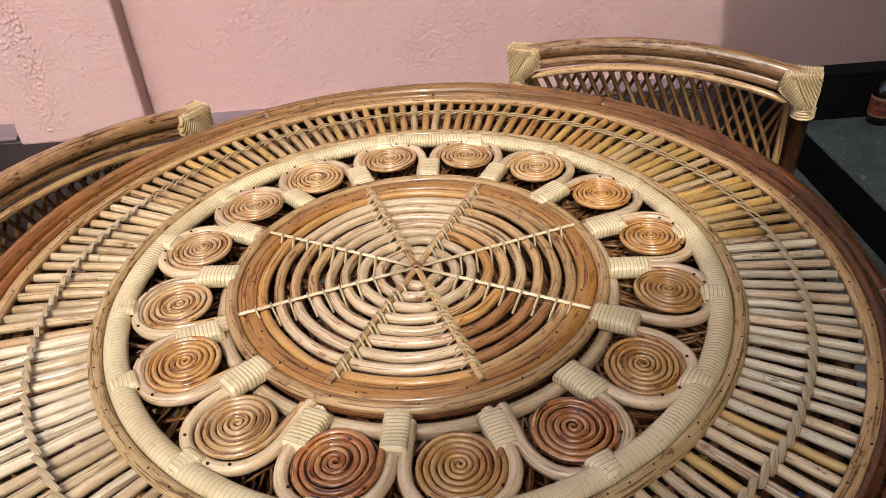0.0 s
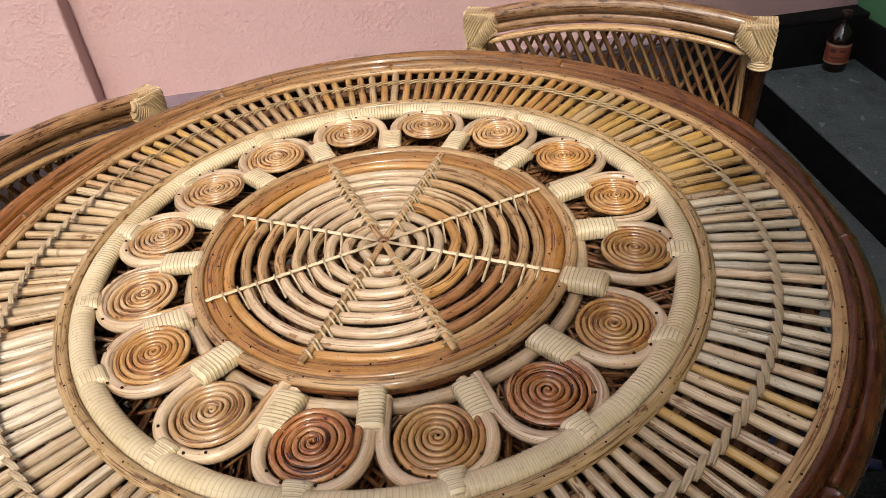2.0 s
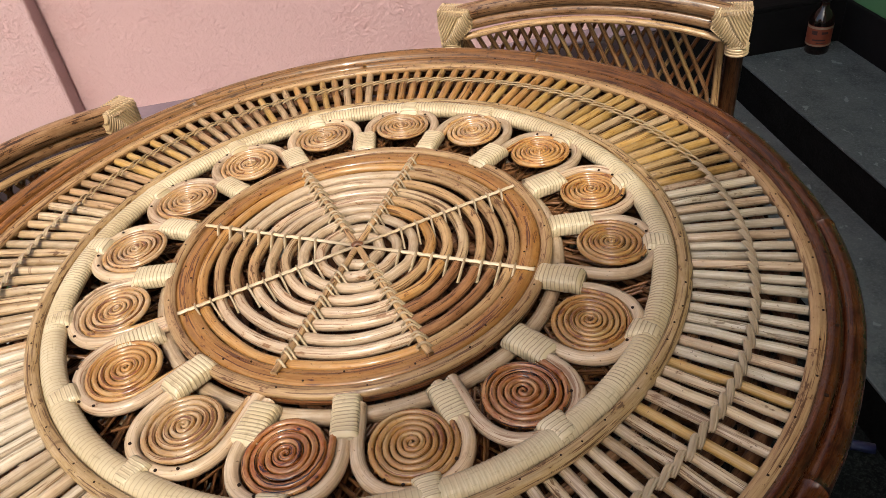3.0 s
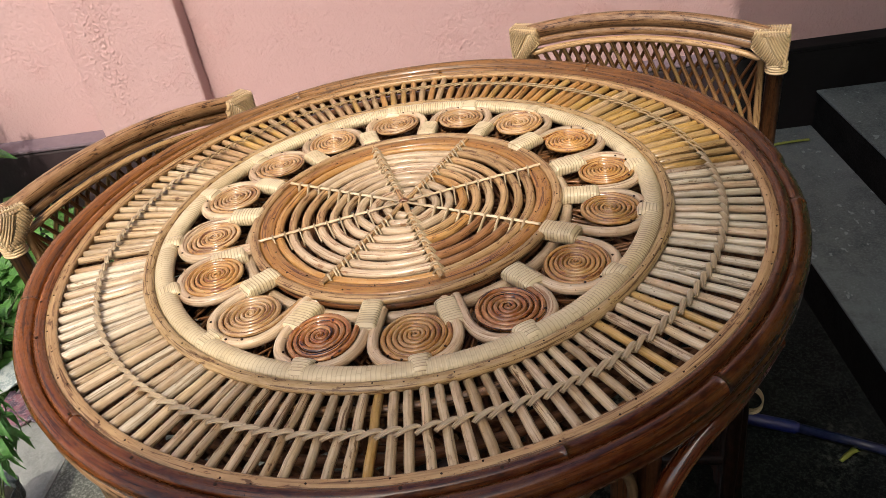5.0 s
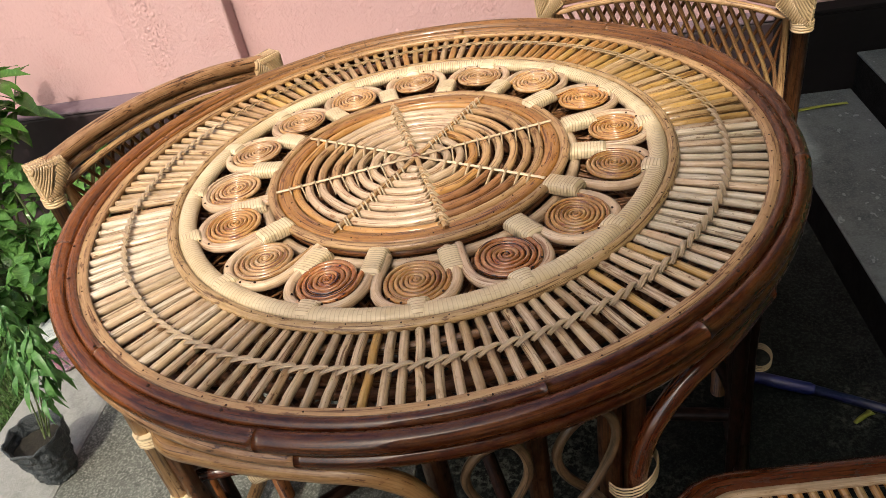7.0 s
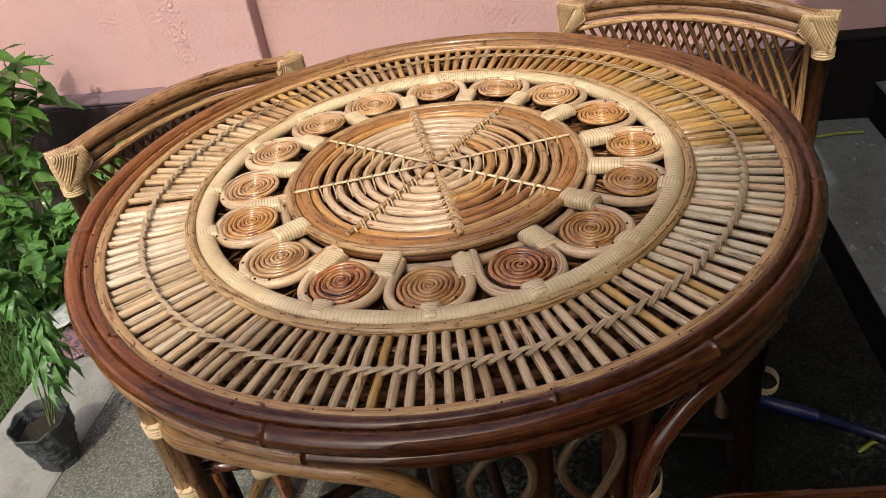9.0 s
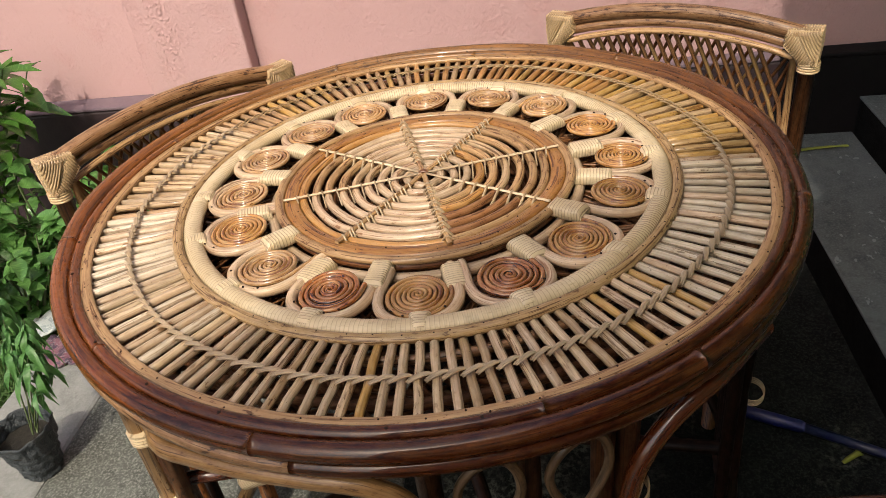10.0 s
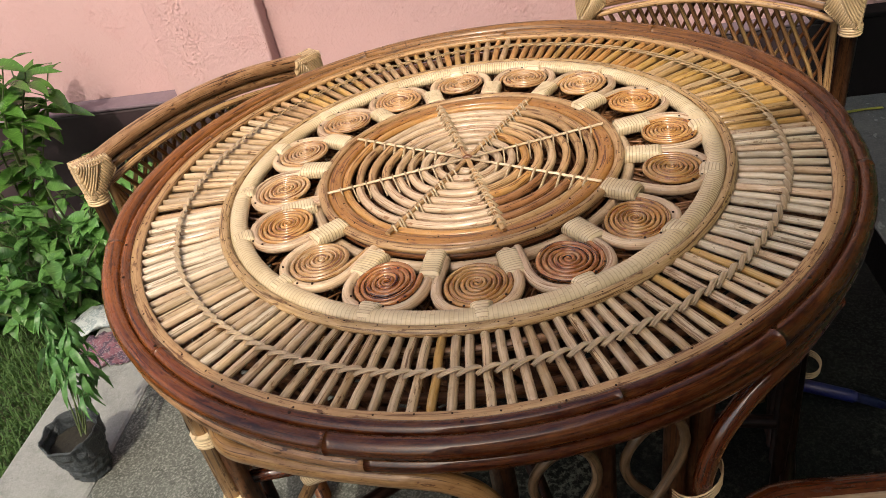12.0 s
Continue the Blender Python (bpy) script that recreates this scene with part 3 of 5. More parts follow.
FAT = (0.80, 0.88, 0.89, 0.95)
slat_tones = {m.name: [slat_mesh("slat", m, 10 * i + k, FAT[k // 4]) for k in range(16)] for i, m in enumerate((WHITE, PALE, STRAWY, GOLD, OLIVE, SILVER, HONEY, BEIGE, TANSLAT))}
for i in range(SLATS):
    a = 360 * i / SLATS + rng.uniform(-0.22, 0.22)
    d = a % 360
    # Sunlit sectors golden, glaring and skylit ones pale: light put into the colour.
    if 4 < d < 45:
        kinds, fat = ("golden_cane", "golden_cane", "olive_cane", "straw_cane"), 1
    elif 45 <= d < 100:
        kinds, fat = ("golden_cane", "honey_cane", "honey_cane", "straw_cane"), 1
    elif 100 <= d < 150:
        kinds, fat = ("tan_slat_cane", "tan_slat_cane", "golden_cane", "straw_cane"), 2
    elif 238 < d < 318:
        kinds, fat = ("beige_cane", "pale_cane", "straw_cane", "golden_cane", "beige_cane", "pale_cane"), 0
    elif 190 < d < 214:
        kinds, fat = ("sunlit_white_cane", "sunlit_white_cane", "sunlit_white_cane", "pale_cane"), 3
    elif 214 <= d <= 238:
        kinds, fat = ("beige_cane", "pale_cane", "pale_cane", "sunlit_white_cane"), 1
    elif 320 < d or d <= 4:
        kinds, fat = ("skylit_silver_cane", "skylit_silver_cane", "pale_cane", "skylit_silver_cane"), 0
    else:
        kinds, fat = ("straw_cane", "tan_slat_cane", "beige_cane", "straw_cane"), 2
    data = slat_tones[rng.choice(kinds)][4 * fat + rng.randrange(4)]
    part("slat", data, None, table, at=pose(0, 0, TOP - 0.008 + rng.uniform(-0.0007, 0.0007), 0, rng.uniform(-0.3, 0.3), a))


def braid(back):
    """Twining: over each slat a slanting stitch of peel strands that dives between the slats and comes up over the next."""
    g = Geo()
    pitch = 360 / SLATS
    r = random.Random(12)
    for k in range(SLATS):
        a = pitch * k + r.uniform(-0.25, 0.25)
        lean = r.uniform(0.9, 1.12) * (0.78 if 150 <= a % 360 < 235 else 1.0)
        if (6 < a % 360 < 150) != back:
            continue
        for lane in (-1, 1) if back else (-1, 0, 1):
            pts, rad = [], []
            for i in range(10):
                s = 2 * i / 9 - 1
                bend = math.sin(1.2 * s)
                pts.append(polar(0.487 - 0.0044 * lean * bend + (0.0038 if back else 0.0017) * lane, a + pitch * (0.72 * s + 0.06 * lane), TOP + 0.0056 - 0.0042 * abs(s) ** 2.6 + 0.0016 * s - 0.0004 * abs(lane)))
                rad.append((0.0017 if back or a % 360 < 235 else 0.0020) * (1 - 0.45 * abs(s) ** 3))
            g.tube(pts, rad, 6, squash=0.75)
    return g


tagged(part("braid", braid(False), STRAND, table, "pale twisted cane peel braid"), kind="stuff")
tagged(part("braid", braid(True), GOLDSTRAND, table, "golden twisted cane peel braid"), kind="stuff")


def ridged(path, radius, pitch=0.0045, depth=0.0009, sides=12, squash=1.0, closed=False):
    """A tube wound with peel: fine ridges along it."""
    p = [Vector(q) for q in path]
    fine = []
    for i in range(len(p) if closed else len(p) - 1):
        a, b = p[i], p[(i + 1) % len(p)]
        k = max(1, round((b - a).length / (pitch / 4)))
        fine += [a.lerp(b, t / k) for t in range(k)]
    if not closed:
        fine.append(p[-1])
    wave = (0, 0.8, 1.0, 0.7)
    return Geo().tube(fine, [radius - depth + depth * wave[i % 4] for i in range(len(fine))], sides, closed, squash)


part("outer_ring", Geo().tube(circle(0.4115, TOP - 0.002, 150, 0.001, 2), 0.0088, 10, True, 0.8), RINGTAN, table, "tan split cane ring with nails")
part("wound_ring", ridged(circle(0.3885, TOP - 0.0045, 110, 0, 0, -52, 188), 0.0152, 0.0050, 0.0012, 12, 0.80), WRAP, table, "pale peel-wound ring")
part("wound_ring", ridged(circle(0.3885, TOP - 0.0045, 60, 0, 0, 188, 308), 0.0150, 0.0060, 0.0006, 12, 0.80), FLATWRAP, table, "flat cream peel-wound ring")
part("middle_ring", Geo().tube(circle(0.2455, TOP + 0.0005, 110, 0.0015, 12), 0.0082, 10, True, 0.8), TAN, table, "tan split cane ring with nails")
part("middle_band", flat_ring(0.2125, 0.2378, TOP + 0.0045, 0.010, 160, 0.0035), BAND, table, "flat golden orange cane band")
part("middle_ring", Geo().tube(circle(0.2395, TOP - 0.012, 110, 0.0015, 14), 0.0100, 10, True, 0.8), BROWN, table)
part("lower_middle_ring", Geo().tube(circle(0.2600, TOP - 0.021, 110, 0.002, 16), 0.0094, 10, True), PALE, table)

# concentric canes of the middle
radii = [0.2045, 0.185, 0.162, 0.139, 0.117, 0.096, 0.074, 0.051, 0.029]
for i, r in enumerate(radii):
    # each ring is bent from several lengths of cane that end at the spokes, browner ones towards the pale steps
    cuts = [-73.2, -28.3, 62.9, 151.5, 197.0] if i < 6 else [-28.3, 107.4]
    for k, a0 in enumerate(cuts):
        a1 = cuts[(k + 1) % len(cuts)] + (360 if k == len(cuts) - 1 else 0)
        if i == 0:
            m2 = rng.choice((HONEY, TAN, BACKRIM))
        elif i >= 6:
            m2 = rng.choice((ROSY, PALE))
        else:
            m2 = rng.choice(((TAN, HONEY, TAWNY), (STRAWY, TAN, HONEY), (ROSY, ROSY, PALE), (TAN, HONEY, STRAWY), (ROSY, ROSY, ROSY))[k])
        part("concentric_cane", Geo().tube(circle(r, TOP - 0.003 + rng.uniform(-0.001, 0.001), max(8, int((a1 - a0) / 4)), 0.003, i + 3, a0 - 2.0, a1 + 1.0), 0.0072 + rng.uniform(-0.0003, 0.0005), 10), m2, table)
part("boss", Geo().tube(spline([(-0.007, 0, 0.757), (0, 0.002, 0.7600), (0.007, 0, 0.757)], 3), 0.0045, 8, squash=0.6), BROWN, table)

SPOKES = [107.4, 62.9, 17.4, -28.3, -73.2, -117.9, -163.0, 151.5]
for k, a in enumerate(SPOKES):
    laced = k in (2, 3, 6, 7)
    g = Geo()
    if laced:
        n = 60
        g.tube([polar(0.006 + 0.232 * i / n, a, TOP + 0.0072 + 0.0004 * math.sin(i * 1.9)) for i in range(n + 1)], 0.0031, 6, squash=0.55)
        # a peel strip beside every ring, over the strand and slanting down towards the front
        t = polar(1, a - 90 if k in (2, 3) else a + 90)
        out = polar(1, a)
        r3 = random.Random(40 + k)
        for r in radii[:-1]:
            c = polar(r + 0.0105 + r3.uniform(-0.001, 0.001), a)
            slant = out * r3.uniform(-0.006, -0.002)
            reach = r3.uniform(0.85, 1.15)
            g.tube([c - 0.006 * t + Vector((0, 0, TOP + 0.001)), c - 0.003 * t + Vector((0, 0, TOP + 0.0078)), c + 0.003 * t + Vector((0, 0, TOP + 0.0086)),
                    c + 0.006 * t + 0.2 * slant + Vector((0, 0, TOP + 0.0055)), c + 0.021 * reach * t + slant + Vector((0, 0, TOP - 0.012))], 0.0033, 6, squash=0.42)
        tagged(part("lacing", g, STRAND, table, "pale peel lacing"), kind="stuff")
    else:
        n = 40
        g.tube([polar(0.006 + 0.222 * i / n, a, TOP + 0.006 + 0.0006 * math.sin(i)) for i in range(n + 1)], 0.0046, 8, squash=0.75)
        part("spoke", g, TAN, table, "thin tan cane spoke")
        g = Geo()
        for r in radii[:-1]:
            for da in (0.007, -0.007):
                c = polar(r + da, a)
                t = polar(1, a + 90)
                lean = polar(1, a) * 0.006
                g.tube(spline([c - t * 0.012 - lean + Vector((0, 0, TOP - 0.004)), c - t * 0.005 - 0.4 * lean + Vector((0, 0, TOP + 0.0065)), c + Vector((0, 0, TOP + 0.0105)), c + t * 0.005 + 0.4 * lean + Vector((0, 0, TOP + 0.0065)), c + t * 0.012 + lean + Vector((0, 0, TOP - 0.004))], 3), 0.0018, 5)
        tagged(part("lacing", g, STRAND, table, "pale peel lacing"), kind="stuff")

# petals: a coil inside a looped cane, bound to both rings
PETALS = [(-84.5, 0.326), (-62.3, 0.327), (-39.5, 0.3225), (-14.4, 0.326), (7.1, 0.3315), (29.0, 0.327), (51.7, 0.3275), (73.5, 0.3275),
          (96.2, 0.326), (119.3, 0.319), (140.7, 0.318), (162.7, 0.3225), (185.1, 0.314), (206.6, 0.314), (230.6, 0.317), (253.2, 0.3225)]


def coil_mesh(mat, seed, turns=6.7, outer=0.0455):
    """One cane wound to a flat coil, thin at the heart and thicker outwards, its end led off into the binding."""
    turns += (0.0, 0.45, -0.35, 0.2, -0.6)[seed % 5]
    pts, rr, n = [], [], int(turns * 26)
    end = math.pi * 0.47
    for i in range(n + 1):
        t = i / n
        a = end - 2 * math.pi * turns * (1 - t)
        rad = 0.0014 + (outer - 0.0014) * t ** 1.18
        step = 1.18 * (outer - 0.0014) * max(0.08, t) ** 0.18 / turns
        rad += 0.0007 * noise.noise(Vector((math.cos(a) * 1.5, math.sin(a) * 1.5, seed * 3.1 + 2 * t)))
        pts.append((rad * math.cos(a), rad * math.sin(a), 0.0026 * (1 - t) ** 1.5 + 0.0008 * noise.noise(Vector((t * 9, seed, 3)))))
        rr.append(min(0.465 * step, 0.0014 + 0.012 * t))
    for x, y, z in ((-0.006, 0.0448, -0.0005), (-0.016, 0.0440, -0.001), (-0.030, 0.0425, -0.002), (-0.046, 0.0405, -0.003), (-0.060, 0.0390, -0.003)):
        pts.append((x, y, z))
        rr.append(rr[-1] + 0.0002)
    return Geo().tube(pts, rr, 8, squash=1.05).mesh("coil", mat)


def loop_mesh(mat, seed):
    half = [(0.258, -9.4), (0.276, -9.5), (0.296, -9.75), (0.318, -9.9), (0.341, -9.1), (0.361, -7.0), (0.3735, -3.8), (0.377, 0)]
    pts = [polar(r, a) for r, a in half] + [polar(r, -a) for r, a in half[-2::-1]]
    return Geo().tube(spline(pts, 4), 0.0078, 10).mesh("petal_loop", mat)


coils = [coil_mesh(m, s) for s, m in enumerate((COILGOLD, COILGOLD, COILPALE, COILPALE, COILDARK))]
loops = [loop_mesh(m, s) for s, m in enumerate((PALE, ROSY, PALE))]


def strap(r0, r1, width, z, thick=0.009, seed=0, flare=0.0):
    """Peel wound flat over canes from r0 to r1: a flat sleeve with rounded sides, fine raised turns and blunt, dipping ends."""
    g = Geo()
    pitch, k = 0.0045, 6
    n = max(3, int((r1 - r0) / pitch)) * k
    prof = [(math.cos(2 * math.pi * j / 20), math.sin(2 * math.pi * j / 20)) for j in range(20)]
    rows, u = [], []
    for i in range(n + 1):
        t = i / n
        swell = 0.0006 * math.sin(math.pi * (i % k) / k) ** 0.5
        turn = noise.noise(Vector((i // k * 0.7, seed * 2.3, 0))) * 0.0009
        edge = min(t, 1 - t) * (r1 - r0)
        ease = 1.0 if edge > 0.006 else 0.55 + 0.45 * math.sin(edge / 0.006 * math.pi / 2)
        dip = -0.0035 * max(0.0, 1 - edge / 0.010) ** 2
        half = width / 2 + swell + turn + flare * (0.5 - t)
        skew = 0.0015 * noise.noise(Vector((seed * 5.1, 2, i // k * 0.3)))
        rows.append([(r0 + (r1 - r0) * t + skew * c, half * math.copysign(abs(c) ** 0.5, c), z + dip + ease * (thick + swell) * math.copysign(abs(s) ** 0.6, s)) for c, s in prof])
        u.append((r1 - r0) * t)
    u.append(u[-1])
    w = [j * (width * 2) / 20 for j in range(21)]
    g.grid(rows, False, True, u, w, caps=True)
    return g


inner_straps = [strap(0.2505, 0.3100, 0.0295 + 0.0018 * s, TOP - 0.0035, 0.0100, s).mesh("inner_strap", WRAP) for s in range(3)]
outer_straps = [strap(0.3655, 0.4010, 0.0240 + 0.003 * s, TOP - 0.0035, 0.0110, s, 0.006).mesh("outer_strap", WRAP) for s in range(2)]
STRAPS = [-75.0, -51.9, -28.9, -4.9, 15.5, 38.6, 61.8, 83.8, 107.0, 129.8, 152.1, 174.9, 197.9, 221.1, 243.8, 263.4]
for i, (a, r) in enumerate(PETALS):
    c = polar(r, a, TOP - 0.002 + rng.uniform(-0.002, 0.002))
    part("coil", coils[(0, 4, 1, 0, 1, 0, 2, 3, 2, 3, 2, 3, 2, 0, 2, 4)[i]], None, table, at=pose(*c, rng.uniform(-3, 3), rng.uniform(-3, 3), a + rng.uniform(-2, 2)))
    part("petal_loop", loops[i % 3], None, table, at=pose(*polar(r - 0.3235, a, TOP - 0.006), 0, 0, a))
    part("inner_strap", inner_straps[i % 3], None, table, at=pose(0, 0, 0, 0, rng.uniform(-1, 1), STRAPS[i]))
    part("outer_strap", outer_straps[i % 2], None, table, at=pose(0, 0, 0, 0, 0, a + rng.uniform(-1.2, 1.2)))


def nails():
    g = Geo()

    def head(r, a, z, k=0.0012):
        c = polar(r, a, z)
        top = [c + Vector((k * math.cos(t), k * math.sin(t), 0.0004)) for t in [math.pi * j / 3 for j in range(6)]]
        base = [c + Vector((1.1 * k * math.cos(t), 1.1 * k * math.sin(t), -0.0006)) for t in [math.pi * j / 3 for j in range(6)]]
        g.poly(top)
        for j in range(6):
            g.poly([base[j], base[(j + 1) % 6], top[(j + 1) % 6], top[j]])

    for i in range(SLATS // 2):
        head(0.552 + rng.uniform(-0.005, 0.005), 720 * i / SLATS + rng.uniform(-1.8, 1.8), TOP + 0.0032, 0.0013)
    for i in range(70):
        head(0.4115 + rng.uniform(-0.002, 0.002), 360 * i / 70 + rng.uniform(-1.5, 1.5), TOP + 0.0048)
    for i in range(40):
        head((0.2455, 0.2310, 0.2190)[i % 3], 360 * i / 40 + rng.uniform(-3, 3), TOP + (0.0072, 0.0050, 0.0050)[i % 3])
    for a, r in PETALS:
        for k in (-5.5, -2.6, 2.6, 5.6):
            head(0.3745 - 0.00042 * k * k, a + k + rng.uniform(-0.4, 0.4), TOP + 0.0022, 0.0018)
    for i in range(24):
        head(0.5670, 15 * i + rng.uniform(-5, 5), TOP + 0.0093, 0.0022)
    return g


tagged(part("nails", nails(), NAIL, table, smooth=False), "small rusted nail heads", kind="stuff")


def under_mat():
    """Bearers and split canes crossing under the open work."""
    g = Geo()
    r = random.Random(9)
    for k in range(5):
        n = 60
        for i in range(n):
            o = -0.53 + 1.06 * (i + r.uniform(-0.35, 0.35)) / (n - 1)
            half = math.sqrt(max(0.002, 0.545 ** 2 - o * o))
            if r.random() < 0.20:
                continue
            m = Matrix.Rotation(radians(12 + 36 * k + r.uniform(-5, 5)), 4, "Z")
            z = 0.694 - 0.008 * k + r.uniform(-0.004, 0.004)
            s0, s1 = -half * r.uniform(0.7, 1), half * r.uniform(0.7, 1)
            g.tube([m @ Vector((o, s0, z)), m @ Vector((o + r.uniform(-0.02, 0.02), 0, z + 0.003)), m @ Vector((o, s1, z))], r.uniform(0.003, 0.0065), 6)
    return g


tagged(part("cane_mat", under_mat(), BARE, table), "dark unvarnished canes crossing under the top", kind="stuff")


def petal_mat():
    """Thin split canes crossing slantwise under the petals, with loose ends."""
    g = Geo()
    r = random.Random(14)
    for i in range(440):
        a = 360 * i / 440 + r.uniform(-1, 1)
        lean = r.choice((-1, 1)) * r.uniform(6, 20)
        z = TOP - 0.030 + r.uniform(-0.012, 0.004)
        r0, r1 = r.uniform(0.245, 0.275), r.uniform(0.36, 0.392)
        g.tube([polar(r1, a, z), polar((r0 + r1) / 2, a + 0.45 * lean, z + 0.003), polar(r0, a + lean, z - 0.002)], r.uniform(0.0014, 0.0030), 5)
    return g


tagged(part("petal_mat", petal_mat(), TAWNY, table), "thin brown split canes crossing under the petals", kind="stuff")
for a in (30, 75, 120, 165):
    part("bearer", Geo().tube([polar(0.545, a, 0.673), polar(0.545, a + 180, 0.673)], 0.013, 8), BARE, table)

# five groups of upright leg canes with scrolls between them, arches from group to group
for k in range(5):
    c = (288.5, -5.0, 72.5, 144.5, 216.5)[k]
    spread = 12.5 if k in (0, 4) else 7.0
    for off, rr in ((-spread, 0.545), (0, 0.542), (spread - 2.5, 0.545), (spread + 0.8, 0.550)):
        part("leg", Geo().tube([polar(rr, c + off, 0.0), polar(rr - 0.006, c + off, 0.35), polar(rr + 0.004, c + off, 0.690)], 0.0150, 10), BROWN if k == 4 else POST if k == 0 else SHADED_LEG, table)
    # thin peel cord round the outer uprights
    for z in ((0.525,) if k == 0 else (0.295,) if k == 1 else (0.24,)):
        g = Geo()
        for q in range(4):
            pts = [polar(0.556 if k == 0 else 0.566, c + (spread if k != 1 else -2.0), z + (0.006 if k == 0 else 0.004) * q) + polar((0.034 if k == 0 else 0.018) * math.cos(t), c + spread + 90) + polar((0.030 if k == 0 else 0.022) * math.sin(t), c + spread) + Vector((0, 0, 0.012 * math.cos(t))) for t in [2 * math.pi * s / 20 for s in range(20)]]
            g.tube(pts, 0.0013, 5, True)
        part("leg_cord", g, STRAND, table, "pale peel cord")
    for s in (-1, 1):
        bend = [(-7.5, 0.36), (-4.0, 0.47), (1.5, 0.535), (4.8, 0.592), (3.2, 0.640), (-1.2, 0.636), (-4.4, 0.596), (-3.4, 0.548), (1.8, 0.480), (6.5, 0.38)]
        bend = [(s * 5.6 + 0.80 * u, z + 0.042) for u, z in (bend if k in (0, 4) else bend[1:-1])]
        path = spline([polar(0.566 + 0.005 * math.sin(q * 0.7), c + u, z) for q, (u, z) in enumerate(bend)], 5)
        part("scroll", Geo().tube(path, 0.0062, 8), SCROLL if k == 0 else SHADED_LEG, table)
    e = c + spread
    low = [polar(0.560, e - 0.2, 0.10), polar(0.566, e - 0.2, 0.34), polar(0.570, e - 0.2, 0.508), polar(0.572, e + 0.2, 0.572), polar(0.574, e + 2.2, 0.624), polar(0.578, e + 6.6, 0.668), polar(0.582, e + 13, 0.686), polar(0.582, c + 36, 0.692)]
    if k == 4:
        bent = ((15.5, 0.634), (23.5, 0.660), (31, 0.676), (39, 0.686), (47, 0.688), (50.5, 0.686), (53.8, 0.677), (57, 0.652), (59, 0.60), (60, 0.50), (60, 0.30), (60, 0.0))
        arch = [polar(0.580 if q else 0.552, c + u, z) for q, (u, z) in enumerate(bent)]
    else:
        arch = low
        part("arch_brace", Geo().tube(spline([polar(0.540, c + 38, 0.660), polar(0.534, c + 48, 0.620), polar(0.528, c + 53, 0.50), polar(0.528, c + 54, 0.34), polar(0.528, c + 54, 0.0)], 6), 0.0120, 10), SHADED_LEG, table)
    part("arch_brace", Geo().tube(spline(arch, 6), 0.0130, 10), ARCH if k == 4 else MAHOGANY if k == 0 else SHADED_LEG, table)
    part("stretcher", Geo().tube([polar(0.545, c, 0.12), polar(0.0, c, 0.13)], 0.014, 8), SHADED_LEG, table)
part("foot_ring", Geo().tube(circle(0.545, 0.115, 90), 0.0135, 8, True), SHADED_LEG, table)
# the pale corner upright with its ties, a dark brace and a bound joint
part("outer_leg", Geo().tube([polar(0.574, 231.7, 0.0), polar(0.574, 231.7, 0.3), polar(0.572, 231.7, 0.690)], 0.0150, 10), TAN, table)
part("outer_leg", Geo().tube([polar(0.560, 233.6, 0.0), polar(0.560, 233.6, 0.3), polar(0.560, 233.6, 0.690)], 0.0130, 10), BROWN, table)
for z in (0.10, 0.478, 0.615):
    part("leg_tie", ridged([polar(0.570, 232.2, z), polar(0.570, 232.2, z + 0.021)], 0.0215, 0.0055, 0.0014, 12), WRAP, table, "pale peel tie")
part("brace", Geo().tube([polar(0.552, 231, 0.50), polar(0.486, 238, 0.50)], 0.0105, 10), MAHOGANY, table, "dark glossy brace")
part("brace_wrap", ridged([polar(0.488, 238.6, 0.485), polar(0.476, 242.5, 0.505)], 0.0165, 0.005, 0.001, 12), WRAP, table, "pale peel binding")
part("brace", Geo().tube([polar(0.480, 241, 0.50), polar(0.520, 231, 0.34), polar(0.53, 226, 0.20)], 0.0105, 10), TAN, table)

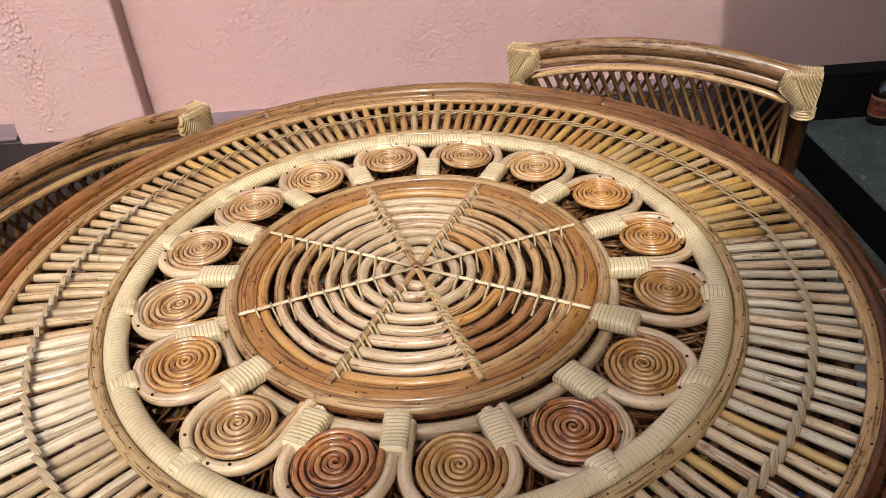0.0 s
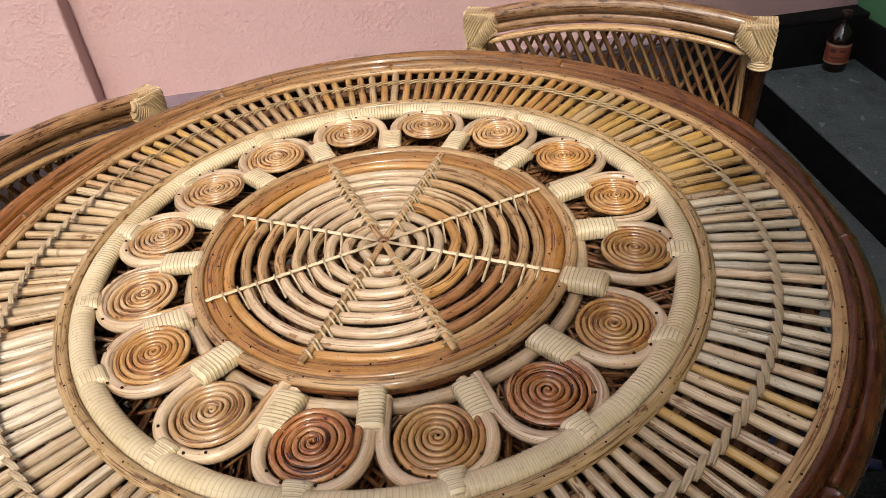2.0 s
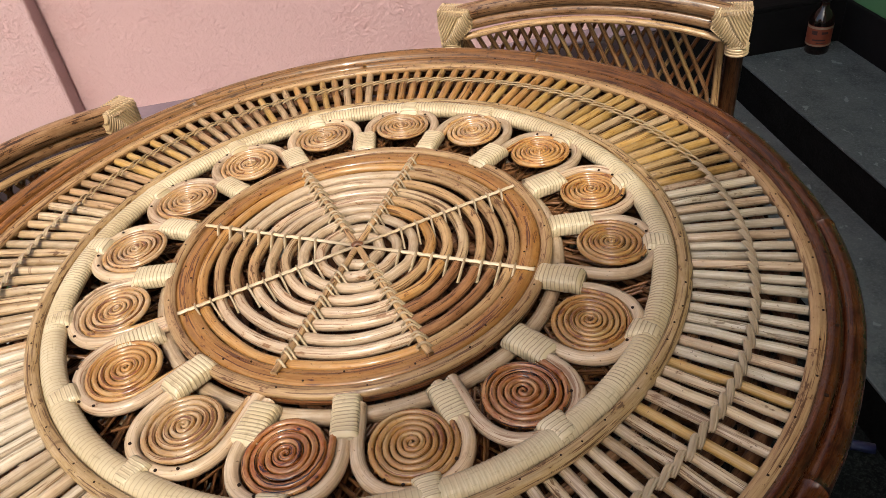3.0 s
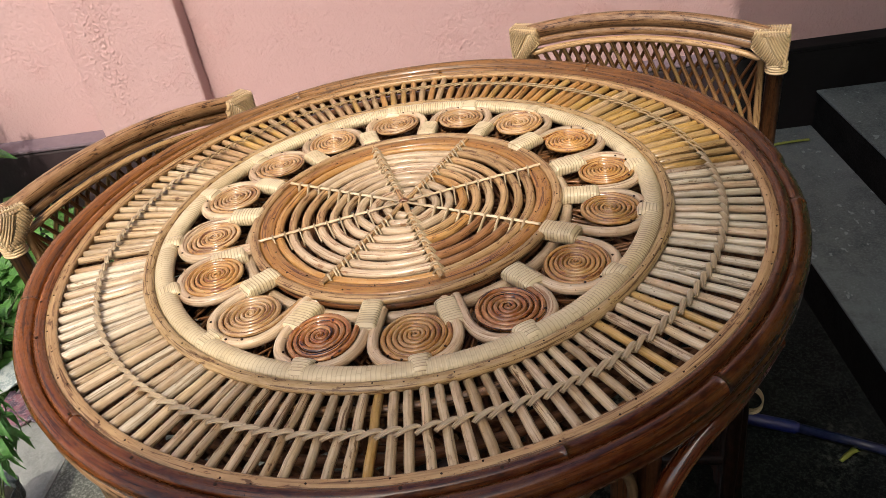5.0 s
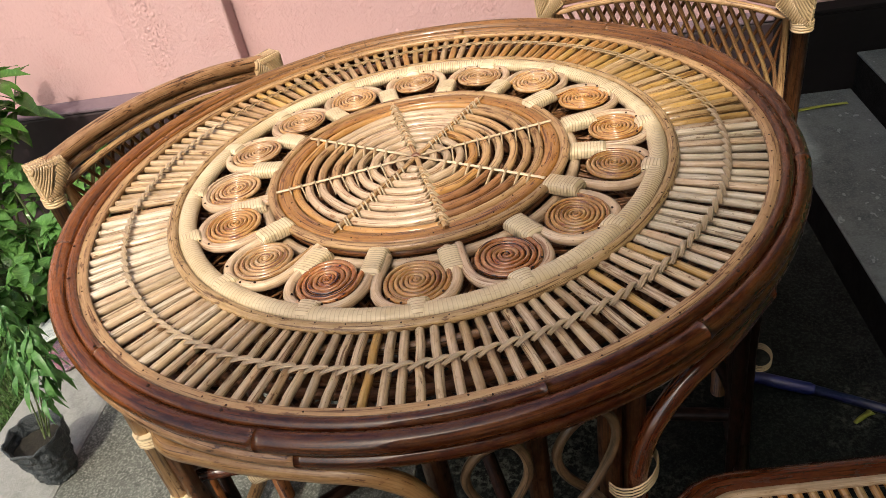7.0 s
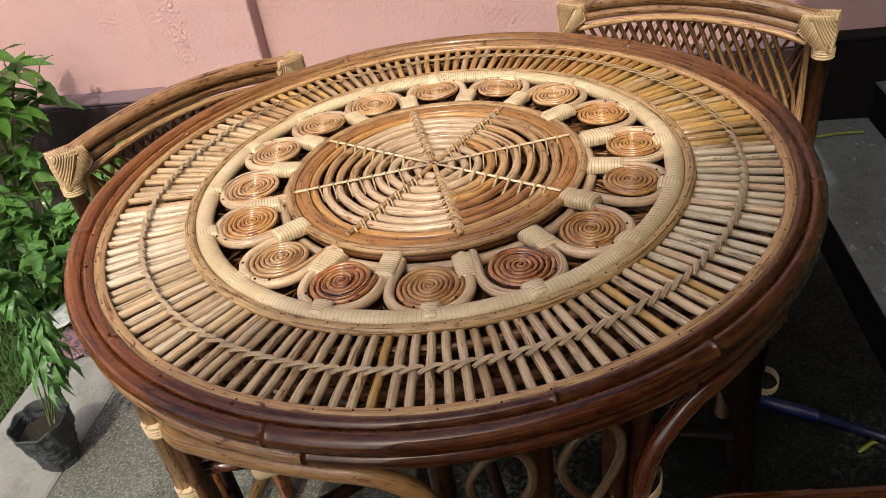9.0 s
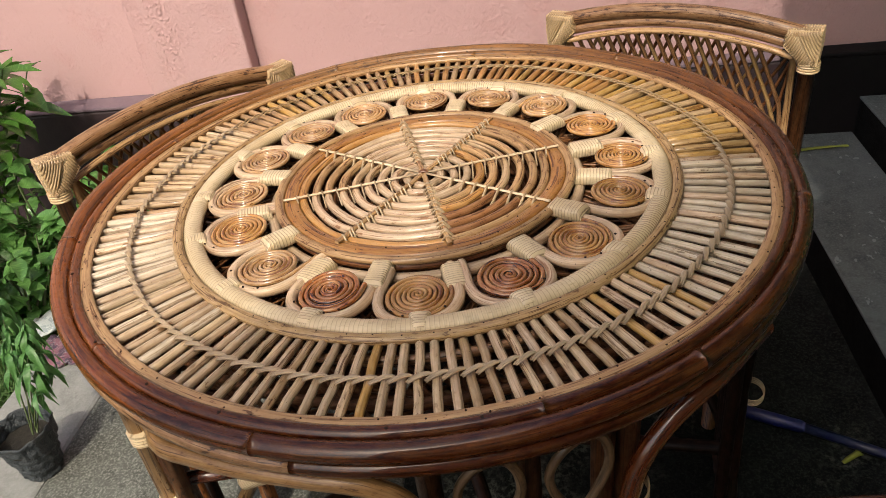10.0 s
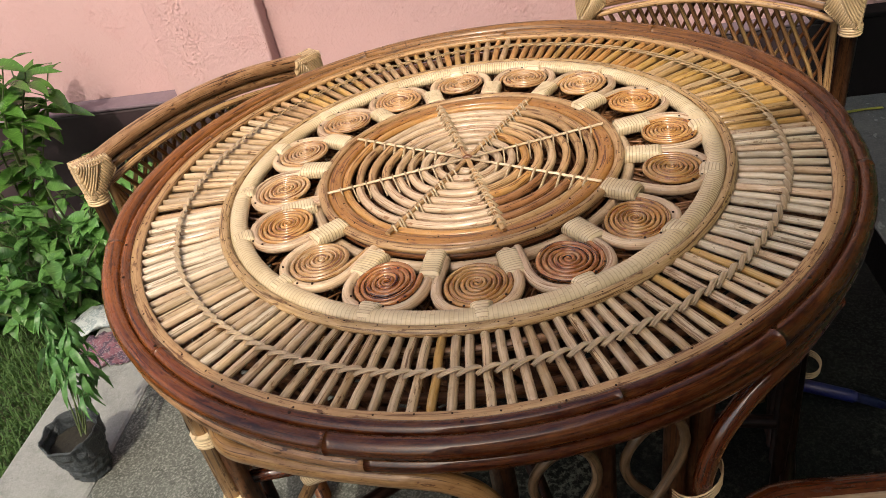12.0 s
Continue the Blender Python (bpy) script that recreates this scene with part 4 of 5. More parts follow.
# ---------------------------------------------------------------- chairs
def chair(name, label, at, H=0.757, dark_seat=False):
    """A low-backed rattan chair; its back stands along local x at y = 0, the seat lies towards -y."""
    top = thing(name, label, "chair", "chairs round the table", at)
    W = 0.284
    rail = BACKRIM

    def bow(z0, rise, w, back=0.012, n=16, y=0.0):
        return [(w * (2 * i / n - 1), y + back * (1 - (2 * i / n - 1) ** 2), z0 + rise * (1 - (2 * i / n - 1) ** 2)) for i in range(n + 1)]

    part("top_rail", Geo().tube(bow(H + 0.008, 0.034, W - 0.006), 0.0165, 12), rail, top)
    part("second_rail", Geo().tube(bow(H - 0.019, 0.036, W - 0.012), 0.0115, 10), rail, top)
    part("panel_rail", Geo().tube(bow(H - 0.037, 0.035, W - 0.030, y=-0.008), 0.0080, 10, squash=0.9), TAN, top)
    part("lower_rail", Geo().tube(bow(0.500, 0.0, W - 0.012), 0.0130, 10), BROWN, top)
    for s in (-1, 1):
        part("back_post", Geo().tube([(s * W * 0.95, 0.02, 0.0), (s * W * 0.97, 0.01, 0.4), (s * W, 0, H)], 0.0175, 12), POST, top)
        part("panel_stile", Geo().tube([(s * (W - 0.028), -0.012, 0.505), (s * (W - 0.030), -0.010, H - 0.037)], 0.0075, 8), TAN, top)
        corner(top, s, W, H)
    # lattice: two layers of slanting split canes
    z0, z1 = 0.505, H - 0.041
    for layer, lean, count, mat in ((0, -1, 22, LATTICE), (1, 1, 20, DARKLATTICE)):
        for i in range(count):
            x = -W + 0.035 + (2 * W - 0.07) * (i + 0.5) / count
            dx = 0.055 * lean
            g = Geo()
            pts = []
            for t in (0.0, 0.5, 1.0):
                px = x - dx + 2 * dx * t
                q = max(-1, min(1, px / (W - 0.03)))
                px = max(-W + 0.032, min(W - 0.032, px))
                pts.append((px, -0.010 + 0.010 * layer + 0.012 * (1 - q * q), z0 + (z1 + 0.034 * (1 - q * q) - z0) * t))
            g.tube(pts, 0.0066 if layer == 0 else 0.0058, 6, squash=0.7)
            part("lattice_cane", g, mat if i % 5 else OLIVE, top)
    # seat
    f, b, sw, sz = -0.44, -0.01, 0.26, 0.425
    loop = []
    for cx, cy, a0 in ((sw - 0.09, b - 0.09, 0), (-sw + 0.09, b - 0.09, 90), (-sw + 0.09, f + 0.09, 180), (sw - 0.09, f + 0.09, 270)):
        loop += [(cx + 0.09 * math.cos(radians(a0 + 15 * i)), cy + 0.09 * math.sin(radians(a0 + 15 * i)), sz) for i in range(7)]
    part("seat_rim", Geo().tube(loop, 0.0205, 10, True), MAHOGANY if dark_seat else BROWN, top)
    inner = [(x * 0.925, (y - (f + b) / 2) * 0.91 + (f + b) / 2, z + 0.010) for x, y, z in loop]
    part("seat_strip", Geo().tube(inner, 0.008, 8, True, squash=0.6), PALE, top)
    n = 24
    for i in range(n):
        x = -sw + 0.035 + (2 * sw - 0.07) * i / (n - 1)
        part("seat_slat", Geo().tube([(x, f + 0.022, sz + 0.002), (x, b - 0.022, sz + 0.002)], 0.0065, 6), HONEY if i % 3 else OLIVE, top)
    for s in (-1, 1):
        part("front_leg", Geo().tube([(s * (sw - 0.02), f + 0.03, 0), (s * (sw - 0.015), f + 0.025, sz - 0.01)], 0.0165, 10), BROWN, top)
        part("side_stretcher", Geo().tube([(s * (sw - 0.018), f + 0.03, 0.16), (s * W * 0.955, 0.015, 0.16)], 0.011, 8), BROWN, top)
    part("front_stretcher", Geo().tube([(-sw + 0.02, f + 0.03, 0.20), (sw - 0.02, f + 0.03, 0.20)], 0.011, 8), BROWN, top)
    return top


def clip(poly, point, way):
    """Where a straight line through point crosses a convex outline in the x-z plane."""
    hits = []
    for k in range(len(poly)):
        (x0, z0), (x1, z1) = poly[k], poly[(k + 1) % len(poly)]
        ex, ez = x1 - x0, z1 - z0
        det = way[0] * -ez + ex * way[1]
        if abs(det) < 1e-9:
            continue
        bx, bz = x0 - point[0], z0 - point[1]
        t = (bx * -ez + ex * bz) / det
        q = (way[0] * bz - way[1] * bx) / det
        if -1e-6 <= q <= 1 + 1e-6:
            hits.append(t)
    return (min(hits), max(hits)) if len(hits) > 1 and max(hits) - min(hits) > 0.004 else None


def corner(top, s, W, H):
    """Peel wound round a back corner: a thick wedge covered by strands that run slantwise over both faces."""
    upper = [(-0.034, 0.026), (0.019, 0.026), (0.020, -0.012), (0.017, -0.052)]
    lower = [(-0.050, 0.022), (-0.034, 0.026), (0.017, -0.052), (-0.016, -0.050), (-0.052, -0.012)]
    outline = [(-0.047, 0.024), (0.019, 0.026), (0.020, -0.012), (0.017, -0.049), (-0.017, -0.049), (-0.019, -0.040), (-0.052, -0.012)]
    T = 0.0200
    core = Geo()
    front = [(s * (W + x), -T - 0.0010, H + z) for x, z in outline]
    back = [(s * (W + x), T + 0.0010, H + z) for x, z in outline]
    core.poly(front if s > 0 else front[::-1])
    core.poly(back[::-1] if s > 0 else back)
    for k in range(len(outline)):
        q = (k + 1) % len(outline)
        quad = [front[q], front[k], back[k], back[q]]
        core.poly(quad if s > 0 else quad[::-1])
    knob = part("corner_binding", core, KNOB, top, "pale peel corner binding", smooth=False)
    bevel(knob, 0.005, 2)
    g = Geo()
    rod = 0.0028
    for tri, way, step in ((upper, (0.50, -0.866), 0.0050), (lower, (0.42, 0.907), 0.0050)):
        nx, nz = -way[1], way[0]
        for k in range(-31, 32):
            mid = (sum(p[0] for p in tri) / len(tri) + nx * step * k, sum(p[1] for p in tri) / len(tri) + nz * step * k)
            span = clip(tri, mid, way)
            if not span:
                continue
            lift = 0.0008 if tri is upper else 0.0
            for face in (-1, 1):
                pts = []
                for t, edge in ((-0.01, 0.0085), (0.04, 0.0022), (0.22, -0.0018), (0.5, -0.0030), (0.78, -0.0018), (0.96, 0.0022), (1.01, 0.0085)):
                    d = span[0] + (span[1] - span[0]) * t
                    pts.append((s * (W + mid[0] + way[0] * d), face * (T + lift - edge), H + mid[1] + way[1] * d))
                g.tube(pts, [0.6 * rod, rod, rod, rod, rod, rod, 0.6 * rod], 6, squash=0.75)
    # turns over the top, the outer side and the foot
    for k in range(13):
        x = -0.044 + 0.0050 * k
        g.tube([(s * (W + x), y, H + z) for y, z in ((-T - 0.002, 0.0140), (-T + 0.002, 0.0222), (0, 0.0250), (T - 0.002, 0.0222), (T + 0.002, 0.0140))], rod, 6)
    for k in range(13):
        z = 0.019 - 0.0050 * k
        x = 0.0185 if z > -0.012 else 0.019 - 0.003 * (-0.012 - z) / 0.06
        g.tube([(s * (W + x + dx), y, H + z + dz) for dx, y, dz in ((-0.010, -T - 0.002, -0.003), (-0.003, -T + 0.002, 0), (0, 0, 0.003), (-0.003, T - 0.002, 0), (-0.010, T + 0.002, -0.003))], rod, 6)
    for k in range(4):
        z = H - 0.048 - 0.0056 * k
        ring = [(s * W + 0.0205 * math.cos(2 * math.pi * q / 16), 0.0225 * math.sin(2 * math.pi * q / 16), z) for q in range(16)]
        g.tube(ring, rod, 6, True)
    tagged(part("binding_strand", g, KNOB, knob, "pale wound peel strands"), kind="stuff")


chair("rattan_chair", "low rattan chair with lattice back against the pink wall", pose(0.500, 0.598, 0, 0, 0, -25.0))
chair("rattan_chair", "low rattan chair with lattice back beside the green shrub", pose(-0.592, 0.343, 0, 0, 0, 50.6), 0.744)
chair("rattan_chair", "dark-rimmed rattan chair pushed under the table edge", pose(0.625, -0.857, 0, 0, 0, 184.5), 0.757, True)

# ---------------------------------------------------------------- plants, grass and loose things
def leaf_data(name, mat, length, width, droop, fold, seed, serrate=0.0):
    g = Geo()
    r = random.Random(seed)
    n, rows = 9, []
    twist = r.uniform(-0.25, 0.25)
    for i in range(n + 1):
        t = i / n
        w = max(0.0006, width * 0.5 * math.sin(math.pi * t ** 0.8) ** 0.85 * (1 - 0.25 * t))
        if 0 < i < n:
            w *= 1 + serrate * (0.5 if i % 2 else -0.5)
        x = length * (t - 0.12 * droop * t * t)
        z = length * (0.18 * t - droop * t * t)
        rows.append([(x, w * q + twist * 0.1 * length * t * t, z + fold * abs(q) * w + 0.002 * math.sin(9 * t + 2 * q + seed)) for q in (-1, -0.5, 0, 0.5, 1)])
    g.grid(rows, False, False, [length * i / n for i in range(n + 1)], [0, width / 4, width / 2, 3 * width / 4, width])
    return g.mesh(name, mat)


def shrub(name, label, x, y, stems, height, spread, leaves, size, seed, mat, drooping=0.5, low=0.12, wide=1.0, lift=0):
    top = thing(name, label, "shrub", "shrubs beside the slab", at=pose(x, y, -0.05))
    r = random.Random(seed)
    kinds = [leaf_data("leaf", mat, size * k, size * k * wd * wide, drooping * dr, 0.25, seed + i, 0.08)
             for i, (k, wd, dr) in enumerate(((1.0, 0.46, 0.6), (0.85, 0.52, 0.9), (0.7, 0.56, 0.7), (1.15, 0.42, 1.0), (0.55, 0.58, 0.5)))]
    lines = []
    for i in range(stems):
        a = r.uniform(0, 360)
        reach = spread * r.uniform(0.3, 1.0)
        h = height * r.uniform(0.65, 1.0)
        foot = polar(0.05 * r.random(), a)
        pts = spline([foot, foot + polar(reach * 0.25, a, h * 0.4), foot + polar(reach * 0.65, a + r.uniform(-20, 20), h * 0.75), foot + polar(reach, a + r.uniform(-25, 25), h)], 6)
        lines.append(pts)
        part("stem", Geo().tube(pts, [0.006 * (1 - 0.7 * k / len(pts)) for k in range(len(pts))], 6), STEM, top)
    for i in range(leaves):
        pts = r.choice(lines)
        t = low + (1 - low) * r.random() ** 0.75
        p = pts[min(len(pts) - 1, int(t * len(pts)))]
        a = r.uniform(0, 360)
        part("leaf", r.choice(kinds), None, top, at=pose(p.x, p.y, p.z, r.uniform(-25, 25), r.uniform(-10, 40) + lift, a))
    return top


shrub("broadleaf_shrub", "green shrub with long drooping glossy leaves by the plinth", -1.74, 0.97, 11, 0.80, 0.28, 170, 0.150, 21, LEAF, 0.4, 0.32, 0.8, -22)
shrub("broadleaf_shrub", "low green bush with rounded toothed leaves beside the slab", -1.45, 0.84, 15, 0.46, 0.30, 260, 0.080, 22, LEAF_BUSH, 0.4, 0.06, 1.4)
shrub("broadleaf_shrub", "low green bush with rounded toothed leaves in the grass", -1.74, 0.66, 14, 0.46, 0.30, 240, 0.082, 23, LEAF_BUSH, 0.4, 0.06, 1.4)
shrub("broadleaf_shrub", "low green bush with rounded toothed leaves behind the chair", -1.20, 1.02, 9, 0.34, 0.20, 110, 0.078, 24, LEAF_BUSH, 0.4, 0.2, 1.4)

shrub("broadleaf_shrub", "sunlit low bush with rounded toothed leaves on the lawn", -1.46, 0.60, 14, 0.31, 0.23, 220, 0.074, 27, LEAF_BUSH, 0.35, 0.06, 1.4)


def tall_leaf():
    top = thing("paddle_leaf_plant", "single tall paddle-shaped green leaf on a thin stalk by the wall", "plant", at=pose(-1.70, 1.06, -0.05))
    part("stem", Geo().tube(spline([(0, 0, 0), (0.01, 0.02, 0.4), (0.0, 0.035, 0.65), (0.012, 0.04, 0.81)], 6), 0.0028, 6), STEM, top)
    part("leaf", leaf_data("leaf", LEAF, 0.140, 0.082, 0.05, 0.05, 77), None, top, at=pose(0.012, 0.04, 0.80, 0, 26) @ pose(0, 0, 0, 0, -90, 90))
    return top


tall_leaf()


def grass():
    g = Geo()
    r = random.Random(31)
    for i in range(20000):
        x, y = -1.31 - 1.5 * r.random() ** 1.2, r.uniform(-0.7, 1.25)
        a, h, w = r.uniform(0, 6.28), r.uniform(0.02, 0.065), r.uniform(0.0016, 0.0034)
        lean = r.uniform(0.3, 1.3) * h
        c, s = math.cos(a), math.sin(a)
        z = -0.05
        p = Vector((x, y, z))
        side = Vector((-s, c, 0)) * w
        mid = p + Vector((c * lean * 0.4, s * lean * 0.4, h * 0.75))
        tip = p + Vector((c * lean, s * lean, h * (0.95 - 0.35 * lean / h)))
        g.poly([p - side, p + side, mid + 0.7 * side, mid - 0.7 * side])
        g.poly([mid - 0.7 * side, mid + 0.7 * side, tip])
    return tagged(part("lawn_grass", g, GRASS), "short matted green lawn grass beside the slab", "grass", kind="stuff")


grass()


def potted_seedling():
    top = thing("potted_seedling", "leafy seedling in a crumpled black polythene nursery bag on concrete", "potted plant", at=pose(-1.042, -0.004, 0.0025))
    rows, n, m = [], 30, 80
    for i in range(n + 1):
        t = i / n
        row = []
        for j in range(m):
            a = 2 * math.pi * j / m
            v = Vector((math.cos(a) * 1.6, math.sin(a) * 1.6, t * 2.4))
            rad = 0.044 + 0.026 * t + 0.005 * noise.noise(v * 2.2) + 0.0028 * noise.noise(v * 6.0) - 0.0028 * abs(noise.noise(Vector((v.x * 2.5 + 3, v.y * 2.5, v.z * 7)))) + 0.0018 * math.sin(34 * t + 2 * math.cos(a) + 3 * noise.noise(v))
            z = 0.142 * t
            if t > 0.9:
                z += 0.008 * noise.noise(Vector((math.cos(a) * 1.7, math.sin(a) * 1.7, 9)))
            row.append((rad * math.cos(a), rad * math.sin(a), max(0.001, z)))
        rows.append(row)
    inner = [[(p[0] * 0.955, p[1] * 0.955, p[2] - 0.002) for p in rows[n]], [(p[0] * 0.93, p[1] * 0.93, 0.092) for p in rows[n]]]
    g = Geo()
    g.grid(rows + inner, False, True, [0.006 * k for k in range(n + 4)], [0.0058 * k for k in range(m + 1)])
    part("nursery_bag", g, BAG, top, "crumpled black polythene bag")
    g = Geo()
    disc = [[(rr * math.cos(2 * math.pi * j / 24), rr * math.sin(2 * math.pi * j / 24), 0.100 + 0.008 * noise.noise(Vector((rr * 60, j, 0)))) for j in range(24)] for rr in (0.001, 0.03, 0.046, 0.063)]
    g.grid(disc, False, True, [0, 0.03, 0.055, 0.08], [0.02 * j for j in range(25)])
    part("potting_soil", g, POTSOIL, top, "dark crumbly soil")
    r = random.Random(8)
    kinds = [leaf_data("leaf", LEAF_SMALL, 0.074 * k, 0.018 * k, 0.9, 0.3, 60 + i, 0.12) for i, k in enumerate((1.0, 0.8, 1.12, 0.62))]
    tips = [(-0.025, 0.150, 0.41), (0.030, 0.135, 0.36), (-0.015, 0.095, 0.33), (0.055, 0.105, 0.29), (0.066, 0.030, 0.235), (0.025, 0.070, 0.27)]
    for k, tip in enumerate(tips):
        tip = Vector(tip)
        foot = Vector((0.018 + 0.006 * math.cos(k * 2.1), 0.012 + 0.006 * math.sin(k * 2.1), 0.112))
        pts = spline([foot, foot.lerp(tip, 0.35) + Vector((0.012, -0.008, 0.02)), foot.lerp(tip, 0.7) + Vector((0.006, -0.004, 0.012)), tip], 6)
        part("stem", Geo().tube(pts, [0.0021 * (1 - 0.6 * q / len(pts)) for q in range(len(pts))], 6), STEM, top)
        n = (24, 24, 18, 12, 5, 7)[k]
        for q in range(n):
            # most leaves spread and droop from the top of each stem
            t = 1.0 - 0.42 * (q / n) ** 1.6
            p = pts[min(len(pts) - 1, int(t * (len(pts) - 1)))]
            part("leaf", r.choice(kinds), None, top, at=pose(p.x, p.y, p.z, r.uniform(-25, 25), r.uniform(5, 60), 137.5 * q + r.uniform(-20, 20)))
    return top


potted_seedling()


def printed_cloth(name, colours, scale):
    m, nt, b = material(name)
    base, second, third = colours
    n1, n2, n3 = texture(nt, scale, 3), texture(nt, scale * 2.3, 3, stretch=(1, 2.5, 1)), texture(nt, scale * 5, 2)
    c = mix(nt, ramp(nt, n1, (0.50, 0.0), (0.54, 1.0)), base, second)
    c = mix(nt, ramp(nt, n2, (0.57, 0.0), (0.60, 0.9)), c, third)
    c = mix(nt, ramp(nt, n3, (0.58, 0.0), (0.62, 0.5)), c, (0.28, 0.28, 0.27))
    nt.links.new(c, b.inputs["Base Color"])
    b.inputs["Roughness"].default_value = 0.55
    bump(nt, b, texture(nt, 260, 2), 0.3, 0.001)
    return m


SACK_A = printed_cloth("printed_woven_plastic", ((0.34, 0.37, 0.36), (0.20, 0.24, 0.24), (0.44, 0.46, 0.45)), 75)
SACK_B = printed_cloth("pink_printed_plastic", ((0.17, 0.07, 0.09), (0.05, 0.03, 0.05), (0.27, 0.19, 0.20)), 40)


def sack(label, mat, x, y, w, d, h, turn, seed):
    """A half-empty sack lying crumpled on the ground."""
    n, rows = 28, []
    for i in range(n + 1):
        t = i / n
        row = []
        for j in range(n):
            a = 2 * math.pi * j / n
            e = math.sin(math.pi * t) ** 0.45
            px, py = (t - 0.5) * w, 0.5 * d * e * math.cos(a)
            pz = h * (0.5 + 0.5 * e * math.sin(a))
            v = Vector((px * 14, py * 14, pz * 20 + seed))
            k = 0.022 * noise.noise(v) + 0.010 * noise.noise(v * 2.7)
            row.append((px + k, py + k, max(0.002, pz * (0.75 + 0.25 * e) + k * 0.9)))
        rows.append(row)
    g = Geo()
    g.grid(rows, False, True, [w * i / n for i in range(n + 1)], [2 * d * j / n for j in range(n + 1)], caps=True)
    return tagged(part("plastic_sack", g, mat, at=pose(x, y, 0.0, 0, 0, turn)), label, "sack", "crumpled sacks on the slab edge")


sack("crumpled pale green printed plastic sack lying on the slab edge", SACK_A, -1.30, 0.58, 0.22, 0.15, 0.035, 20, 1.0)
sack("crumpled pink printed plastic sack lying on the concrete", SACK_B, -1.18, 0.44, 0.26, 0.18, 0.026, 25, 7.0)


